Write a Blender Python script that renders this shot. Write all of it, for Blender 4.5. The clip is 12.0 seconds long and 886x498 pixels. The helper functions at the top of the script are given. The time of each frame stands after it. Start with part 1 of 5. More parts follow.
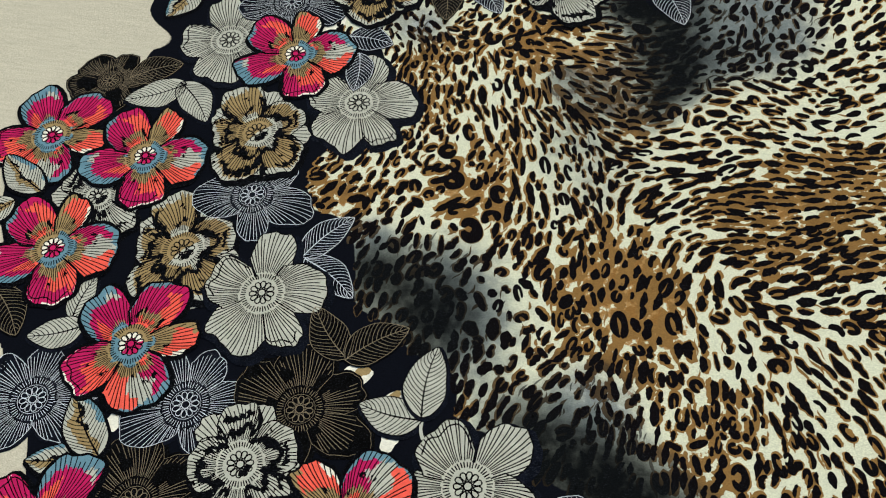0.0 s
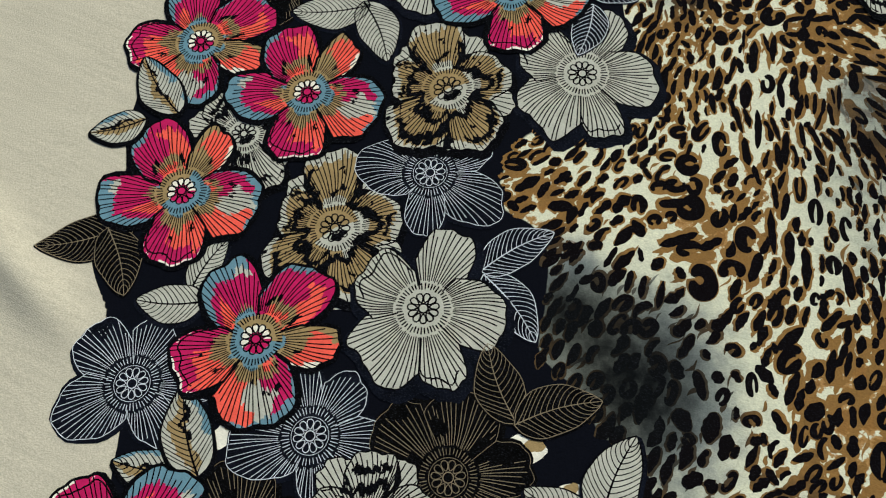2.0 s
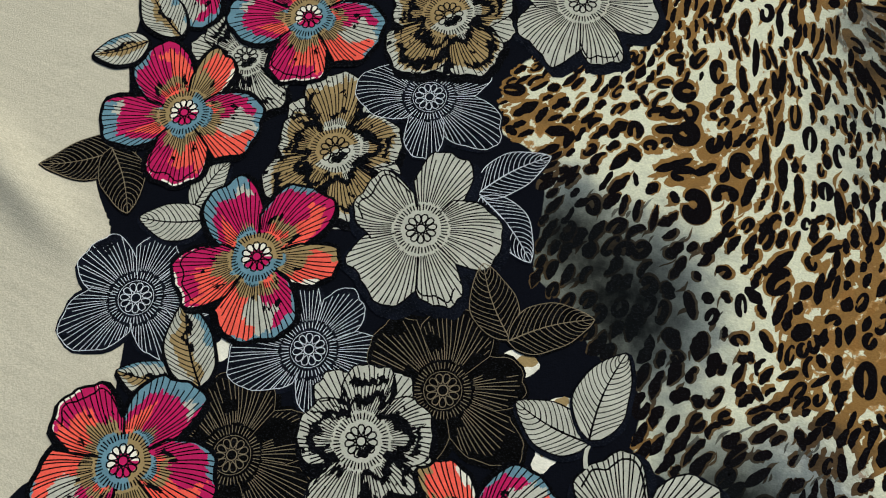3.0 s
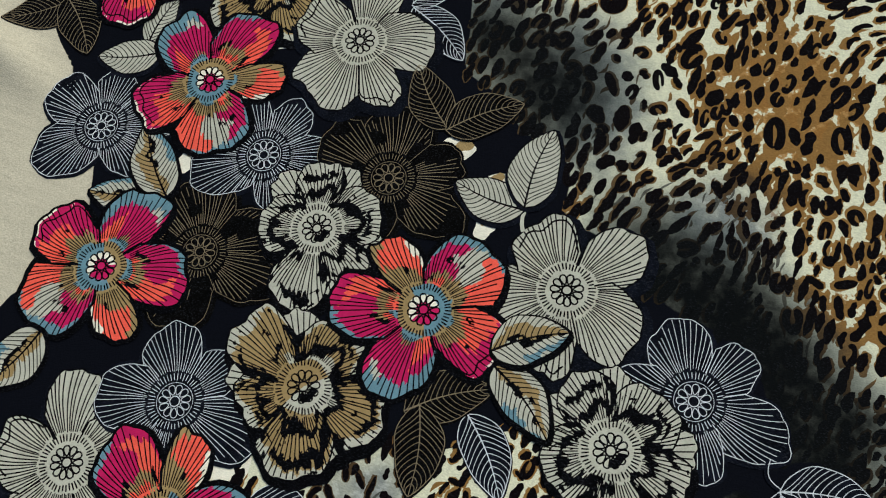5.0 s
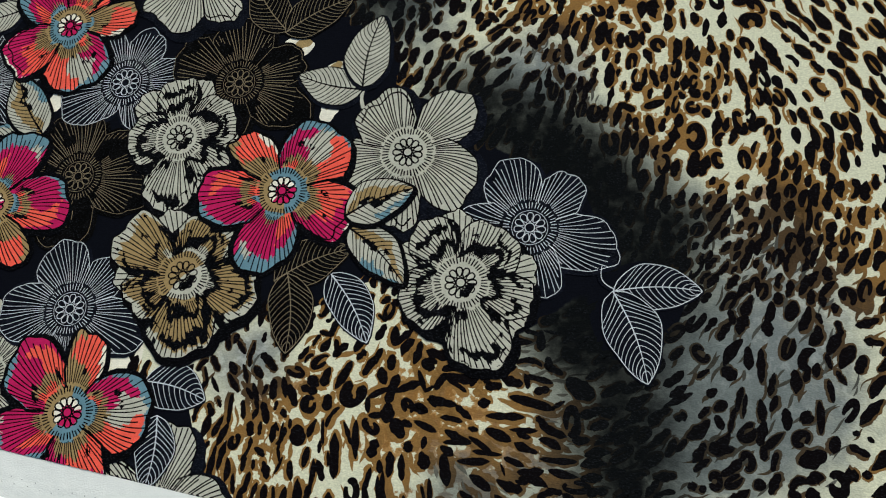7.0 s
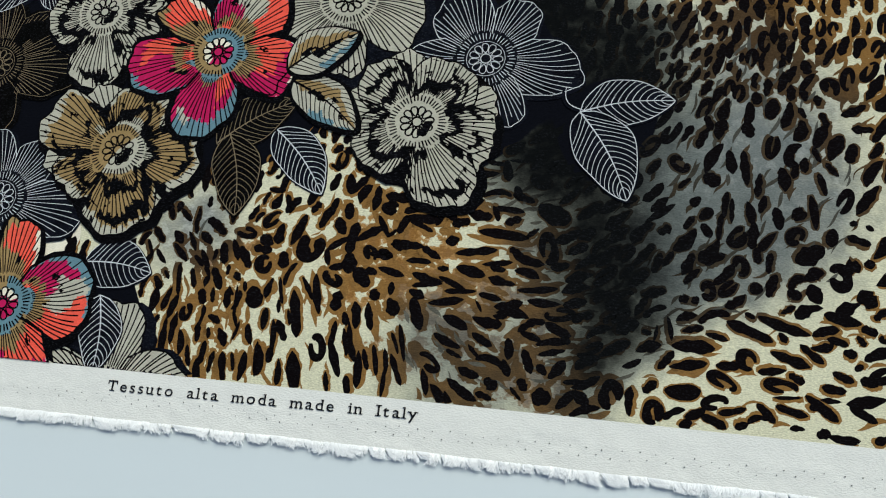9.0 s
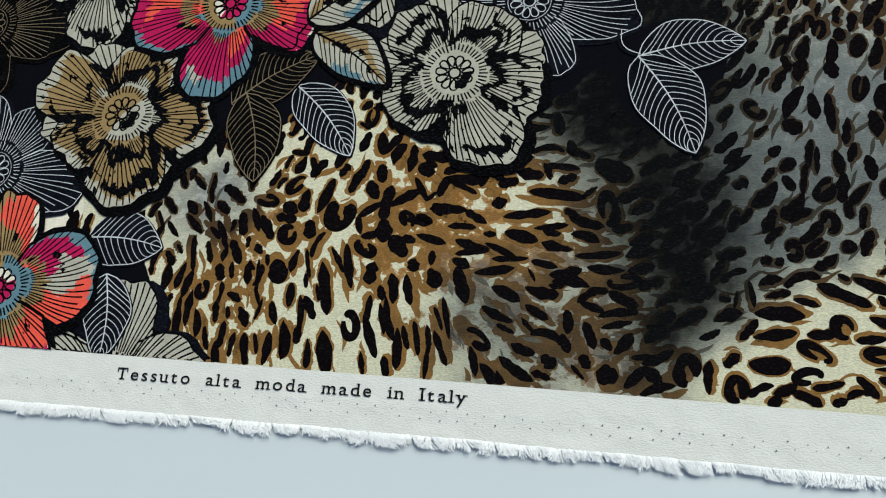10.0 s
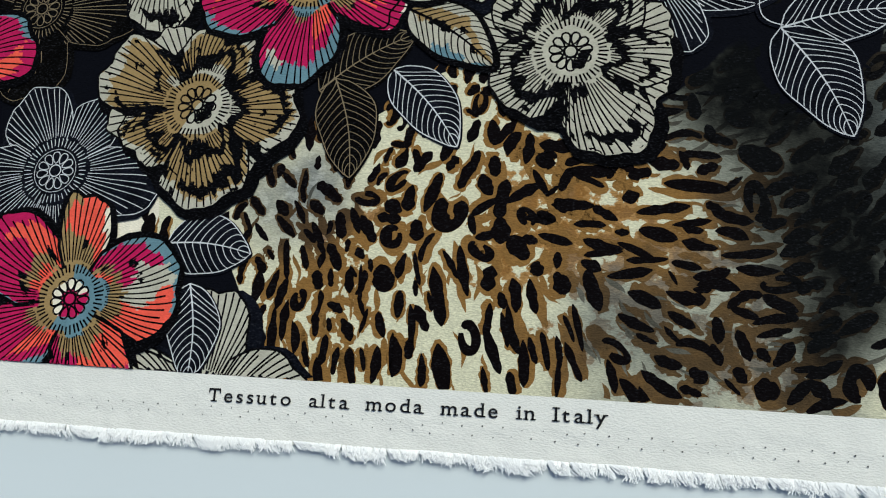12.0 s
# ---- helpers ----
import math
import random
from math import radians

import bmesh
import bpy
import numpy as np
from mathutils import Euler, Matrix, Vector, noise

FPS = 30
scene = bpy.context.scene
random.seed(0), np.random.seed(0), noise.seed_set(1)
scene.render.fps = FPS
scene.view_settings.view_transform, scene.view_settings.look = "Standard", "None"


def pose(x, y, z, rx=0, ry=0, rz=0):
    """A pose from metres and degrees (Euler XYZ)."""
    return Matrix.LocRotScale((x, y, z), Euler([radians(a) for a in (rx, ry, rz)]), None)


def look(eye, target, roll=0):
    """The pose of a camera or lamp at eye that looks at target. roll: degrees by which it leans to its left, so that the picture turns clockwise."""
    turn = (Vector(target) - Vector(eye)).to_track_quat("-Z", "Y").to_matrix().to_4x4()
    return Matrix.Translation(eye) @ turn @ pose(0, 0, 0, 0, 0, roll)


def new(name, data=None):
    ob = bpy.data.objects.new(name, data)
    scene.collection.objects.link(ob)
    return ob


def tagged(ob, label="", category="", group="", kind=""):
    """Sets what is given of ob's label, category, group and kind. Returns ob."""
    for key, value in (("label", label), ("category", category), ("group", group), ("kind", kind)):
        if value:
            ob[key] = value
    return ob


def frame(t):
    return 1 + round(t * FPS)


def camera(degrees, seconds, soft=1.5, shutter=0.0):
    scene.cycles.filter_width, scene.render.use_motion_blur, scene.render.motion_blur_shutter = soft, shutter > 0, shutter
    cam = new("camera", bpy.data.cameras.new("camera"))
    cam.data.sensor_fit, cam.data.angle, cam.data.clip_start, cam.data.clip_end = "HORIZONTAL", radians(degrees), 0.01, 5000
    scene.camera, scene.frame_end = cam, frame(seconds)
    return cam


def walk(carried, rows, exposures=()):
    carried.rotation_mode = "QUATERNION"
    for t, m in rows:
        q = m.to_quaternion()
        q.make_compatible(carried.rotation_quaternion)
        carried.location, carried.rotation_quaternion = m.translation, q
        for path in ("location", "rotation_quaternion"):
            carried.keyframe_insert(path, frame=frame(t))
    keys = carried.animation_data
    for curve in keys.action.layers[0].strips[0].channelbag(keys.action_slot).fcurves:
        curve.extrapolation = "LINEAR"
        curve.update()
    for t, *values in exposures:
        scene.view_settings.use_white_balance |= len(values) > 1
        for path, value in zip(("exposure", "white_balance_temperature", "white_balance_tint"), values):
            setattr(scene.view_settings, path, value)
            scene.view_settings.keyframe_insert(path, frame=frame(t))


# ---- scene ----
cam = camera(53.7, 12.0, soft=1.12)
PATH = [
    (0, (0.12, 0.058, 0.474), (-0.185, 1.046, -1.237), -6.6),
    (0.5, (0.091, 0.089, 0.457), (-0.258, 1.02, -1.278), -6.6),
    (1, (0.062, 0.124, 0.435), (-0.339, 0.968, -1.334), -7.8),
    (1.5, (0.034, 0.153, 0.416), (-0.403, 0.896, -1.389), -8.9),
    (2, (0.024, 0.164, 0.406), (-0.417, 0.842, -1.423), -9.1),
    (2.5, (0.026, 0.158, 0.406), (-0.393, 0.793, -1.443), -8.9),
    (3, (0.035, 0.147, 0.406), (-0.377, 0.741, -1.458), -9.9),
    (3.2, (0.037, 0.141, 0.404), (-0.371, 0.721, -1.466), -10.1),
    (4.8, (0.09, 0.077, 0.406), (-0.301, 0.608, -1.482), -15.2),
    (5, (0.099, 0.071, 0.406), (-0.29, 0.607, -1.481), -15.7),
    (5.5, (0.124, 0.055, 0.407), (-0.268, 0.598, -1.478), -17.9),
    (6, (0.15, 0.042, 0.404), (-0.257, 0.577, -1.479), -22.0),
    (6.5, (0.173, 0.03, 0.407), (-0.23, 0.568, -1.476), -24.2),
    (7, (0.194, 0.018, 0.413), (-0.197, 0.565, -1.471), -24.4),
    (7.2, (0.199, 0.011, 0.415), (-0.17, 0.568, -1.47), -23.3),
    (8.8, (0.211, -0.045, 0.373), (-0.135, 0.552, -1.504), -24.3),
    (9, (0.207, -0.048, 0.357), (-0.145, 0.536, -1.523), -25.4),
    (9.5, (0.197, -0.053, 0.333), (-0.164, 0.536, -1.543), -26.3),
    (10, (0.186, -0.05, 0.316), (-0.184, 0.528, -1.563), -28.1),
    (10.5, (0.173, -0.047, 0.303), (-0.208, 0.513, -1.579), -29.8),
    (11, (0.159, -0.045, 0.299), (-0.227, 0.505, -1.585), -31.0),
    (11.5, (0.146, -0.04, 0.296), (-0.239, 0.498, -1.592), -31.9),
    (12, (0.138, -0.034, 0.293), (-0.239, 0.483, -1.602), -32.6),
]
walk(cam, [(t, look(eye, target, roll)) for t, eye, target, roll in PATH],
     ((0.0, 0.25), (1.5, 0.15), (3.0, 0.05), (5.0, -0.03), (7.0, -0.08), (12.0, -0.08)))
# ---- light ----
world = bpy.data.worlds.new("sky")
scene.world = world
world.use_nodes = True
wn = world.node_tree.nodes
sky = wn.new("ShaderNodeTexSky")
sky.sky_type = "NISHITA"
sky.sun_disc = False
sky.sun_elevation, sky.sun_rotation = radians(49), radians(30)
world.node_tree.links.new(sky.outputs[0], wn["Background"].inputs[0])
wn["Background"].inputs[1].default_value = 0.085
sun_data = bpy.data.lights.new("sun", "SUN")
sun_data.energy, sun_data.angle, sun_data.color = 3.1, radians(35), (0.955, 0.985, 0.875)
sun = new("sun", sun_data)
sun.matrix_world = look((0.7, 1.2, 1.6), (0, 0.2, 0))

# ---- numbers of the cloth ----
REPEAT = Vector((-0.045, 0.456))      # one repeat of the print along the cloth
EDGE = -0.0035                        # where the print stops and the selvage begins
CLOTH_X, CLOTH_TOP = (-0.62, 0.62), 0.90
INK = 0.000017                        # thickness of one layer of ink
LEVEL = 0.00013                       # step between motifs that overlap
rng = np.random.default_rng(7)


def lattice(ix, iy, seed):
    h = (ix.astype(np.int64) * 374761393 + iy.astype(np.int64) * 668265263 + seed * 1442695) & 0x7FFFFFFF
    h = ((h ^ (h >> 13)) * 1274126177) & 0x7FFFFFFF
    return ((h ^ (h >> 16)) & 0xFFFF) / 65535.0


def grain(x, y, size, seed=0):
    """Smooth value noise, 0 to 1."""
    x, y = np.asarray(x, float) / size, np.asarray(y, float) / size
    ix, iy = np.floor(x), np.floor(y)
    fx, fy = x - ix, y - iy
    fx, fy = fx * fx * (3 - 2 * fx), fy * fy * (3 - 2 * fy)
    a, b = lattice(ix, iy, seed), lattice(ix + 1, iy, seed)
    c, d = lattice(ix, iy + 1, seed), lattice(ix + 1, iy + 1, seed)
    return (a * (1 - fx) + b * fx) * (1 - fy) + (c * (1 - fx) + d * fx) * fy


def height(x, y):
    """The lie of the cloth: flat, with a soft fold in the plain ground and slight waves."""
    x, y = np.asarray(x, float), np.asarray(y, float)
    along = (x + 0.250) * 0.94 - (y - 0.205) * 0.34
    across = (x + 0.250) * 0.34 + (y - 0.205) * 0.94
    fade = 1 / (1 + np.exp(np.clip((along - 0.015) / 0.012, -40, 40)))
    fold = 0.0105 * np.exp(-((across - 0.0040) / 0.0125) ** 2)
    wave = 0.0012 * (grain(x, y, 0.11, 3) - 0.5) + 0.0007 * np.sin(x * 19 + y * 7)
    calm = np.clip((y - EDGE) / 0.05, 0, 1)
    return 0.0012 + fold * fade + wave * calm


# ---- materials ----
def weave(m, depth=0.12, scale=2600):
    """Fine woven relief on a cloth or ink material."""
    nodes, links = m.node_tree.nodes, m.node_tree.links
    coord = nodes.new("ShaderNodeTexCoord")
    big = nodes.new("ShaderNodeTexNoise")
    big.inputs["Scale"].default_value, big.inputs["Detail"].default_value = scale * 0.35, 3
    stretch = nodes.new("ShaderNodeMapping")
    stretch.inputs["Scale"].default_value = (1.0, 2.3, 1.0)
    links.new(coord.outputs["Object"], stretch.inputs[0])
    links.new(stretch.outputs[0], big.inputs["Vector"])
    bump = nodes.new("ShaderNodeBump")
    bump.inputs["Strength"].default_value, bump.inputs["Distance"].default_value = depth, 0.0006
    links.new(big.outputs[0], bump.inputs["Height"])
    links.new(bump.outputs[0], nodes["Principled BSDF"].inputs["Normal"])
    return big


def cloth_ink(name, colour, spread=0.22, rough=0.85, depth=0.6, sheen=0.0):
    """A dyed cloth colour with thread-fine and blotchy variation."""
    m = bpy.data.materials.new(name)
    m.use_nodes = True
    nodes, links = m.node_tree.nodes, m.node_tree.links
    p = nodes["Principled BSDF"]
    p.inputs["Roughness"].default_value = rough
    p.inputs["Specular IOR Level"].default_value = 0.025
    p.inputs["Sheen Weight"].default_value = sheen
    fine = weave(m, depth)
    blot = nodes.new("ShaderNodeTexNoise")
    blot.inputs["Scale"].default_value, blot.inputs["Detail"].default_value = 130, 4
    coord = nodes.new("ShaderNodeTexCoord")
    links.new(coord.outputs["Object"], blot.inputs["Vector"])
    total = nodes.new("ShaderNodeMath")
    total.operation = "ADD"
    links.new(fine.outputs[0], total.inputs[0])
    links.new(blot.outputs[0], total.inputs[1])
    span = nodes.new("ShaderNodeMapRange")
    span.inputs[1].default_value, span.inputs[2].default_value = 0.6, 1.4
    span.inputs[3].default_value, span.inputs[4].default_value = 1 - spread, 1 + spread
    links.new(total.outputs[0], span.inputs[0])
    tint = nodes.new("ShaderNodeMix")
    tint.data_type, tint.blend_type = "RGBA", "MULTIPLY"
    tint.inputs[0].default_value = 1
    tint.inputs[6].default_value = (*colour, 1)
    links.new(span.outputs[0], tint.inputs[7])
    shade = tint.outputs[2]
    if max(colour) < 0.02:
        shade = worn_tips(nodes, links, fine.outputs[0], shade)
    links.new(shade, p.inputs["Base Color"])
    return m


def worn_tips(nodes, links, grain_out, shade, amount=0.8):
    """Pale thread tips that the dye has left bare."""
    n = nodes.new("ShaderNodeMapRange")
    n.interpolation_type = "SMOOTHSTEP"
    n.inputs[1].default_value, n.inputs[2].default_value = 0.54, 0.76
    n.inputs[3].default_value, n.inputs[4].default_value = 0.0, amount
    links.new(grain_out, n.inputs[0])
    mix = nodes.new("ShaderNodeMix")
    mix.data_type = "RGBA"
    links.new(n.outputs[0], mix.inputs[0])
    links.new(shade, mix.inputs[6])
    mix.inputs[7].default_value = (0.025, 0.026, 0.031, 1)
    return mix.outputs[2]


MAGENTA = cloth_ink("magenta_ink", (0.44, 0.012, 0.085))
CORAL = cloth_ink("coral_ink", (0.80, 0.100, 0.066))
TEAL = cloth_ink("teal_ink", (0.12, 0.225, 0.27))
OLIVE = cloth_ink("olive_ink", (0.30, 0.205, 0.09))
GREY = cloth_ink("grey_ink", (0.435, 0.42, 0.342))
PALE = cloth_ink("unprinted_cream", (0.74, 0.69, 0.56))
BLACK = cloth_ink("black_ink", (0.0015, 0.0015, 0.0022), 0.95)
NAVY = cloth_ink("navy_ink", (0.0038, 0.0047, 0.0082), 0.95)
SOOT = cloth_ink("brown_black_ink", (0.0016, 0.0014, 0.0014), 0.95)
CHALK = cloth_ink("white_line_ink", (0.56, 0.58, 0.60))
TAN = cloth_ink("tan_line_ink", (0.20, 0.155, 0.098))
PETAL_INKS = [MAGENTA, CORAL, TEAL, OLIVE, GREY, PALE, BLACK, NAVY, SOOT, CHALK, TAN]
M_, C_, T_, O_, G_, P_, B_, N_, S_ = range(9)


def add_value(nodes, links, kind, a, b, clamp=False):
    n = nodes.new("ShaderNodeMath")
    n.operation, n.use_clamp = kind, clamp
    for k, v in enumerate((a, b)):
        if isinstance(v, (int, float)):
            n.inputs[k].default_value = v
        else:
            links.new(v, n.inputs[k])
    return n.outputs[0]


def ramp(nodes, links, value, low, high):
    n = nodes.new("ShaderNodeMapRange")
    n.interpolation_type = "SMOOTHSTEP"
    n.inputs[1].default_value, n.inputs[2].default_value = low, high
    links.new(value, n.inputs[0])
    return n.outputs[0]


def blend(nodes, links, f, a, b):
    n = nodes.new("ShaderNodeMix")
    n.data_type = "RGBA"
    links.new(f, n.inputs[0])
    for slot, v in ((6, a), (7, b)):
        if isinstance(v, tuple):
            n.inputs[slot].default_value = (*v, 1)
        else:
            links.new(v, n.inputs[slot])
    return n.outputs[2]


def animal_print(name, ground=None):
    """Leopard ground: cream, ragged tawny patches, blue-grey and black airbrushed shading. With a ground colour given it is
    the ink of the spots, which takes the same airbrushing. The shares come from the cloth's own attributes."""
    m = bpy.data.materials.new(name)
    m.use_nodes = True
    nodes, links = m.node_tree.nodes, m.node_tree.links
    p = nodes["Principled BSDF"]
    p.inputs["Roughness"].default_value = 0.85
    p.inputs["Specular IOR Level"].default_value = 0.025
    fine = weave(m, 0.6)
    coord = nodes.new("ShaderNodeTexCoord")
    share = {}
    for key in ("tawny", "grey", "smoke", "spotted", "dark"):
        a = nodes.new("ShaderNodeAttribute")
        a.attribute_name = key
        share[key] = a.outputs["Fac"]
    n1 = nodes.new("ShaderNodeTexNoise")
    n1.inputs["Scale"].default_value, n1.inputs["Detail"].default_value, n1.inputs["Roughness"].default_value = 95, 5, 0.6
    n2 = nodes.new("ShaderNodeTexNoise")
    n2.inputs["Scale"].default_value, n2.inputs["Detail"].default_value = 230, 5
    for n in (n1, n2):
        links.new(coord.outputs["Object"], n.inputs["Vector"])
    wobble = add_value(nodes, links, "SUBTRACT", n1.outputs[0], 0.5)
    wobble2 = add_value(nodes, links, "SUBTRACT", n2.outputs[0], 0.5)
    if ground is None:
        t1 = add_value(nodes, links, "ADD", share["tawny"], add_value(nodes, links, "MULTIPLY", wobble, 1.7))
        t1 = add_value(nodes, links, "ADD", t1, add_value(nodes, links, "MULTIPLY", wobble2, 0.5))
        colour = blend(nodes, links, ramp(nodes, links, t1, 0.84, 0.90), (0.61, 0.59, 0.425), (0.35, 0.192, 0.068))
        colour = blend(nodes, links, ramp(nodes, links, t1, 0.95, 1.02), colour, (0.240, 0.116, 0.032))
    else:
        colour = ground
    g = add_value(nodes, links, "ADD", share["grey"], add_value(nodes, links, "MULTIPLY", wobble, 0.7))
    g = ramp(nodes, links, g, 0.10, 1.10) if ground is None else ramp(nodes, links, g, 0.02, 0.50)
    g = add_value(nodes, links, "MULTIPLY", g, 0.92)
    pale_grey = blend(nodes, links, ramp(nodes, links, n2.outputs[0], 0.52, 0.62), (0.120, 0.137, 0.150), (0.25, 0.265, 0.270)) if ground is None else None
    colour = blend(nodes, links, g, colour, pale_grey if ground is None else (tuple(c * 0.18 + 0.012 for c in ground) if ground[0] > 0.1 else ground))
    s = add_value(nodes, links, "ADD", share["smoke"], add_value(nodes, links, "MULTIPLY", wobble, 0.48))
    s = add_value(nodes, links, "ADD", s, add_value(nodes, links, "MULTIPLY", wobble2, 0.14))
    veil = add_value(nodes, links, "MULTIPLY", ramp(nodes, links, s, 0.02, 0.50), 0.75)
    colour = blend(nodes, links, veil, colour, (0.150, 0.170, 0.158) if ground is None else ((0.040, 0.034, 0.024) if ground[0] > 0.1 else ground))
    colour = blend(nodes, links, ramp(nodes, links, s, 0.22, 1.04), colour, (0.0034, 0.0040, 0.0044))
    if ground is None:
        # plain ground beside the border of flowers, and the dark ground beneath them
        plain = nodes.new("ShaderNodeMix")
        plain.data_type, plain.blend_type = "RGBA", "MULTIPLY"
        plain.inputs[0].default_value = 1
        plain.inputs[6].default_value = (0.50, 0.445, 0.335, 1)
        slub = nodes.new("ShaderNodeTexNoise")
        slub.inputs["Scale"].default_value, slub.inputs["Detail"].default_value = 260, 4
        turn = nodes.new("ShaderNodeMapping")
        turn.inputs["Scale"].default_value = (0.16, 1.6, 1)
        turn.inputs["Rotation"].default_value = (0, 0, radians(2))
        links.new(coord.outputs["Object"], turn.inputs[0])
        links.new(turn.outputs[0], slub.inputs["Vector"])
        span = nodes.new("ShaderNodeMapRange")
        span.inputs[1].default_value, span.inputs[2].default_value = 0.3, 0.7
        span.inputs[3].default_value, span.inputs[4].default_value = 0.93, 1.07
        links.new(slub.outputs[0], span.inputs[0])
        links.new(span.outputs[0], plain.inputs[7])
        colour = blend(nodes, links, ramp(nodes, links, share["spotted"], 0.49, 0.51), plain.outputs[2], colour)
        d = add_value(nodes, links, "ADD", share["dark"], add_value(nodes, links, "MULTIPLY", wobble, 0.05))
        colour = blend(nodes, links, ramp(nodes, links, d, 0.49, 0.515), colour, (0.0032, 0.0037, 0.0062))
    span = nodes.new("ShaderNodeMapRange")
    span.inputs[1].default_value, span.inputs[2].default_value = 0.3, 0.7
    span.inputs[3].default_value, span.inputs[4].default_value = 0.80, 1.20
    links.new(fine.outputs[0], span.inputs[0])
    tint = nodes.new("ShaderNodeMix")
    tint.data_type, tint.blend_type = "RGBA", "MULTIPLY"
    tint.inputs[0].default_value = 1
    if isinstance(colour, tuple):
        tint.inputs[6].default_value = (*colour, 1)
    else:
        links.new(colour, tint.inputs[6])
    links.new(span.outputs[0], tint.inputs[7])
    shade = tint.outputs[2]
    if ground is not None and max(ground) < 0.02:
        shade = worn_tips(nodes, links, fine.outputs[0], shade, 0.5)
    links.new(shade, p.inputs["Base Color"])
    return m


LEOPARD = animal_print("leopard_ground")
SPOT_INK = animal_print("leopard_spot_ink", (0.0030, 0.0020, 0.0024))
HAIR_INK = animal_print("pale_hair_ink", (0.24, 0.24, 0.20))
HALO_INK = animal_print("leopard_halo_ink", (0.228, 0.119, 0.036))
SELVAGE = cloth_ink("white_selvage_cloth", (0.72, 0.72, 0.68), 0.05, 0.9, 0.5)
THREAD = cloth_ink("white_thread", (0.92, 0.93, 0.93), 0.03, 0.7, 0.1)
HOLE = cloth_ink("pin_hole", (0.10, 0.10, 0.10))
PRINT_BLACK = cloth_ink("printed_lettering", (0.012, 0.012, 0.014), 0.2)


def plain_material(name, colour, rough, scale, spread):
    m = bpy.data.materials.new(name)
    m.use_nodes = True
    nodes, links = m.node_tree.nodes, m.node_tree.links
    p = nodes["Principled BSDF"]
    p.inputs["Roughness"].default_value = rough
    n = nodes.new("ShaderNodeTexNoise")
    n.inputs["Scale"].default_value, n.inputs["Detail"].default_value = scale, 6
    coord = nodes.new("ShaderNodeTexCoord")
    links.new(coord.outputs["Object"], n.inputs["Vector"])
    f = ramp(nodes, links, n.outputs[0], 0.25, 0.75)
    links.new(blend(nodes, links, f, tuple(c * (1 - spread) for c in colour), tuple(c * (1 + spread) for c in colour)), p.inputs["Base Color"])
    bump = nodes.new("ShaderNodeBump")
    bump.inputs["Strength"].default_value, bump.inputs["Distance"].default_value = 0.05, 0.001
    links.new(n.outputs[0], bump.inputs["Height"])
    links.new(bump.outputs[0], p.inputs["Normal"])
    return m


TABLE_WHITE = plain_material("white_lacquer", (0.62, 0.68, 0.70), 0.35, 9, 0.015)
FLOOR_GREY = plain_material("grey_floor", (0.35, 0.33, 0.31), 0.6, 14, 0.12)


# ---- mesh helpers ----
def mesh_ob(name, verts, faces, mats, parent=None, label="", index=None, smooth=True):
    me = bpy.data.meshes.new(name)
    me.from_pydata(np.asarray(verts, float).tolist(), [], faces if isinstance(faces, list) else faces.tolist())
    for m in mats:
        me.materials.append(m)
    if index is not None:
        me.polygons.foreach_set("material_index", np.asarray(index, np.int32))
    if smooth:
        me.polygons.foreach_set("use_smooth", np.ones(len(me.polygons), bool))
    me.update()
    ob = new(name, me)
    if parent is not None:
        ob.parent = parent
    return tagged(ob, label)


def box_part(name, x0, x1, y0, y1, z0, z1, mat, parent=None, bevel=0.003, label=""):
    bm = bmesh.new()
    bmesh.ops.create_cube(bm, size=1, matrix=Matrix.LocRotScale(((x0 + x1) / 2, (y0 + y1) / 2, (z0 + z1) / 2), None, (x1 - x0, y1 - y0, z1 - z0)))
    bmesh.ops.bevel(bm, geom=bm.edges[:], offset=bevel, segments=3, affect="EDGES")
    me = bpy.data.meshes.new(name)
    bm.to_mesh(me)
    bm.free()
    me.materials.append(mat)
    ob = new(name, me)
    if parent is not None:
        ob.parent = parent
    return tagged(ob, label)


def grid_faces(nu, nv):
    a = np.arange(nu * nv).reshape(nu, nv)
    return np.stack([a[:-1, :-1], a[1:, :-1], a[1:, 1:], a[:-1, 1:]], -1).reshape(-1, 4)


def lay(xy, z):
    """Lay flat points on the cloth, z above it; what would pass the end of the print ends there."""
    x = xy[..., 0]
    y = np.clip(xy[..., 1], EDGE, CLOTH_TOP)
    return np.stack([x, y, height(x, y) + z], -1)


def kept(xy, faces):
    mid = xy[faces].mean(1)
    return (mid[:, 1] > EDGE) & (mid[:, 1] < CLOTH_TOP)


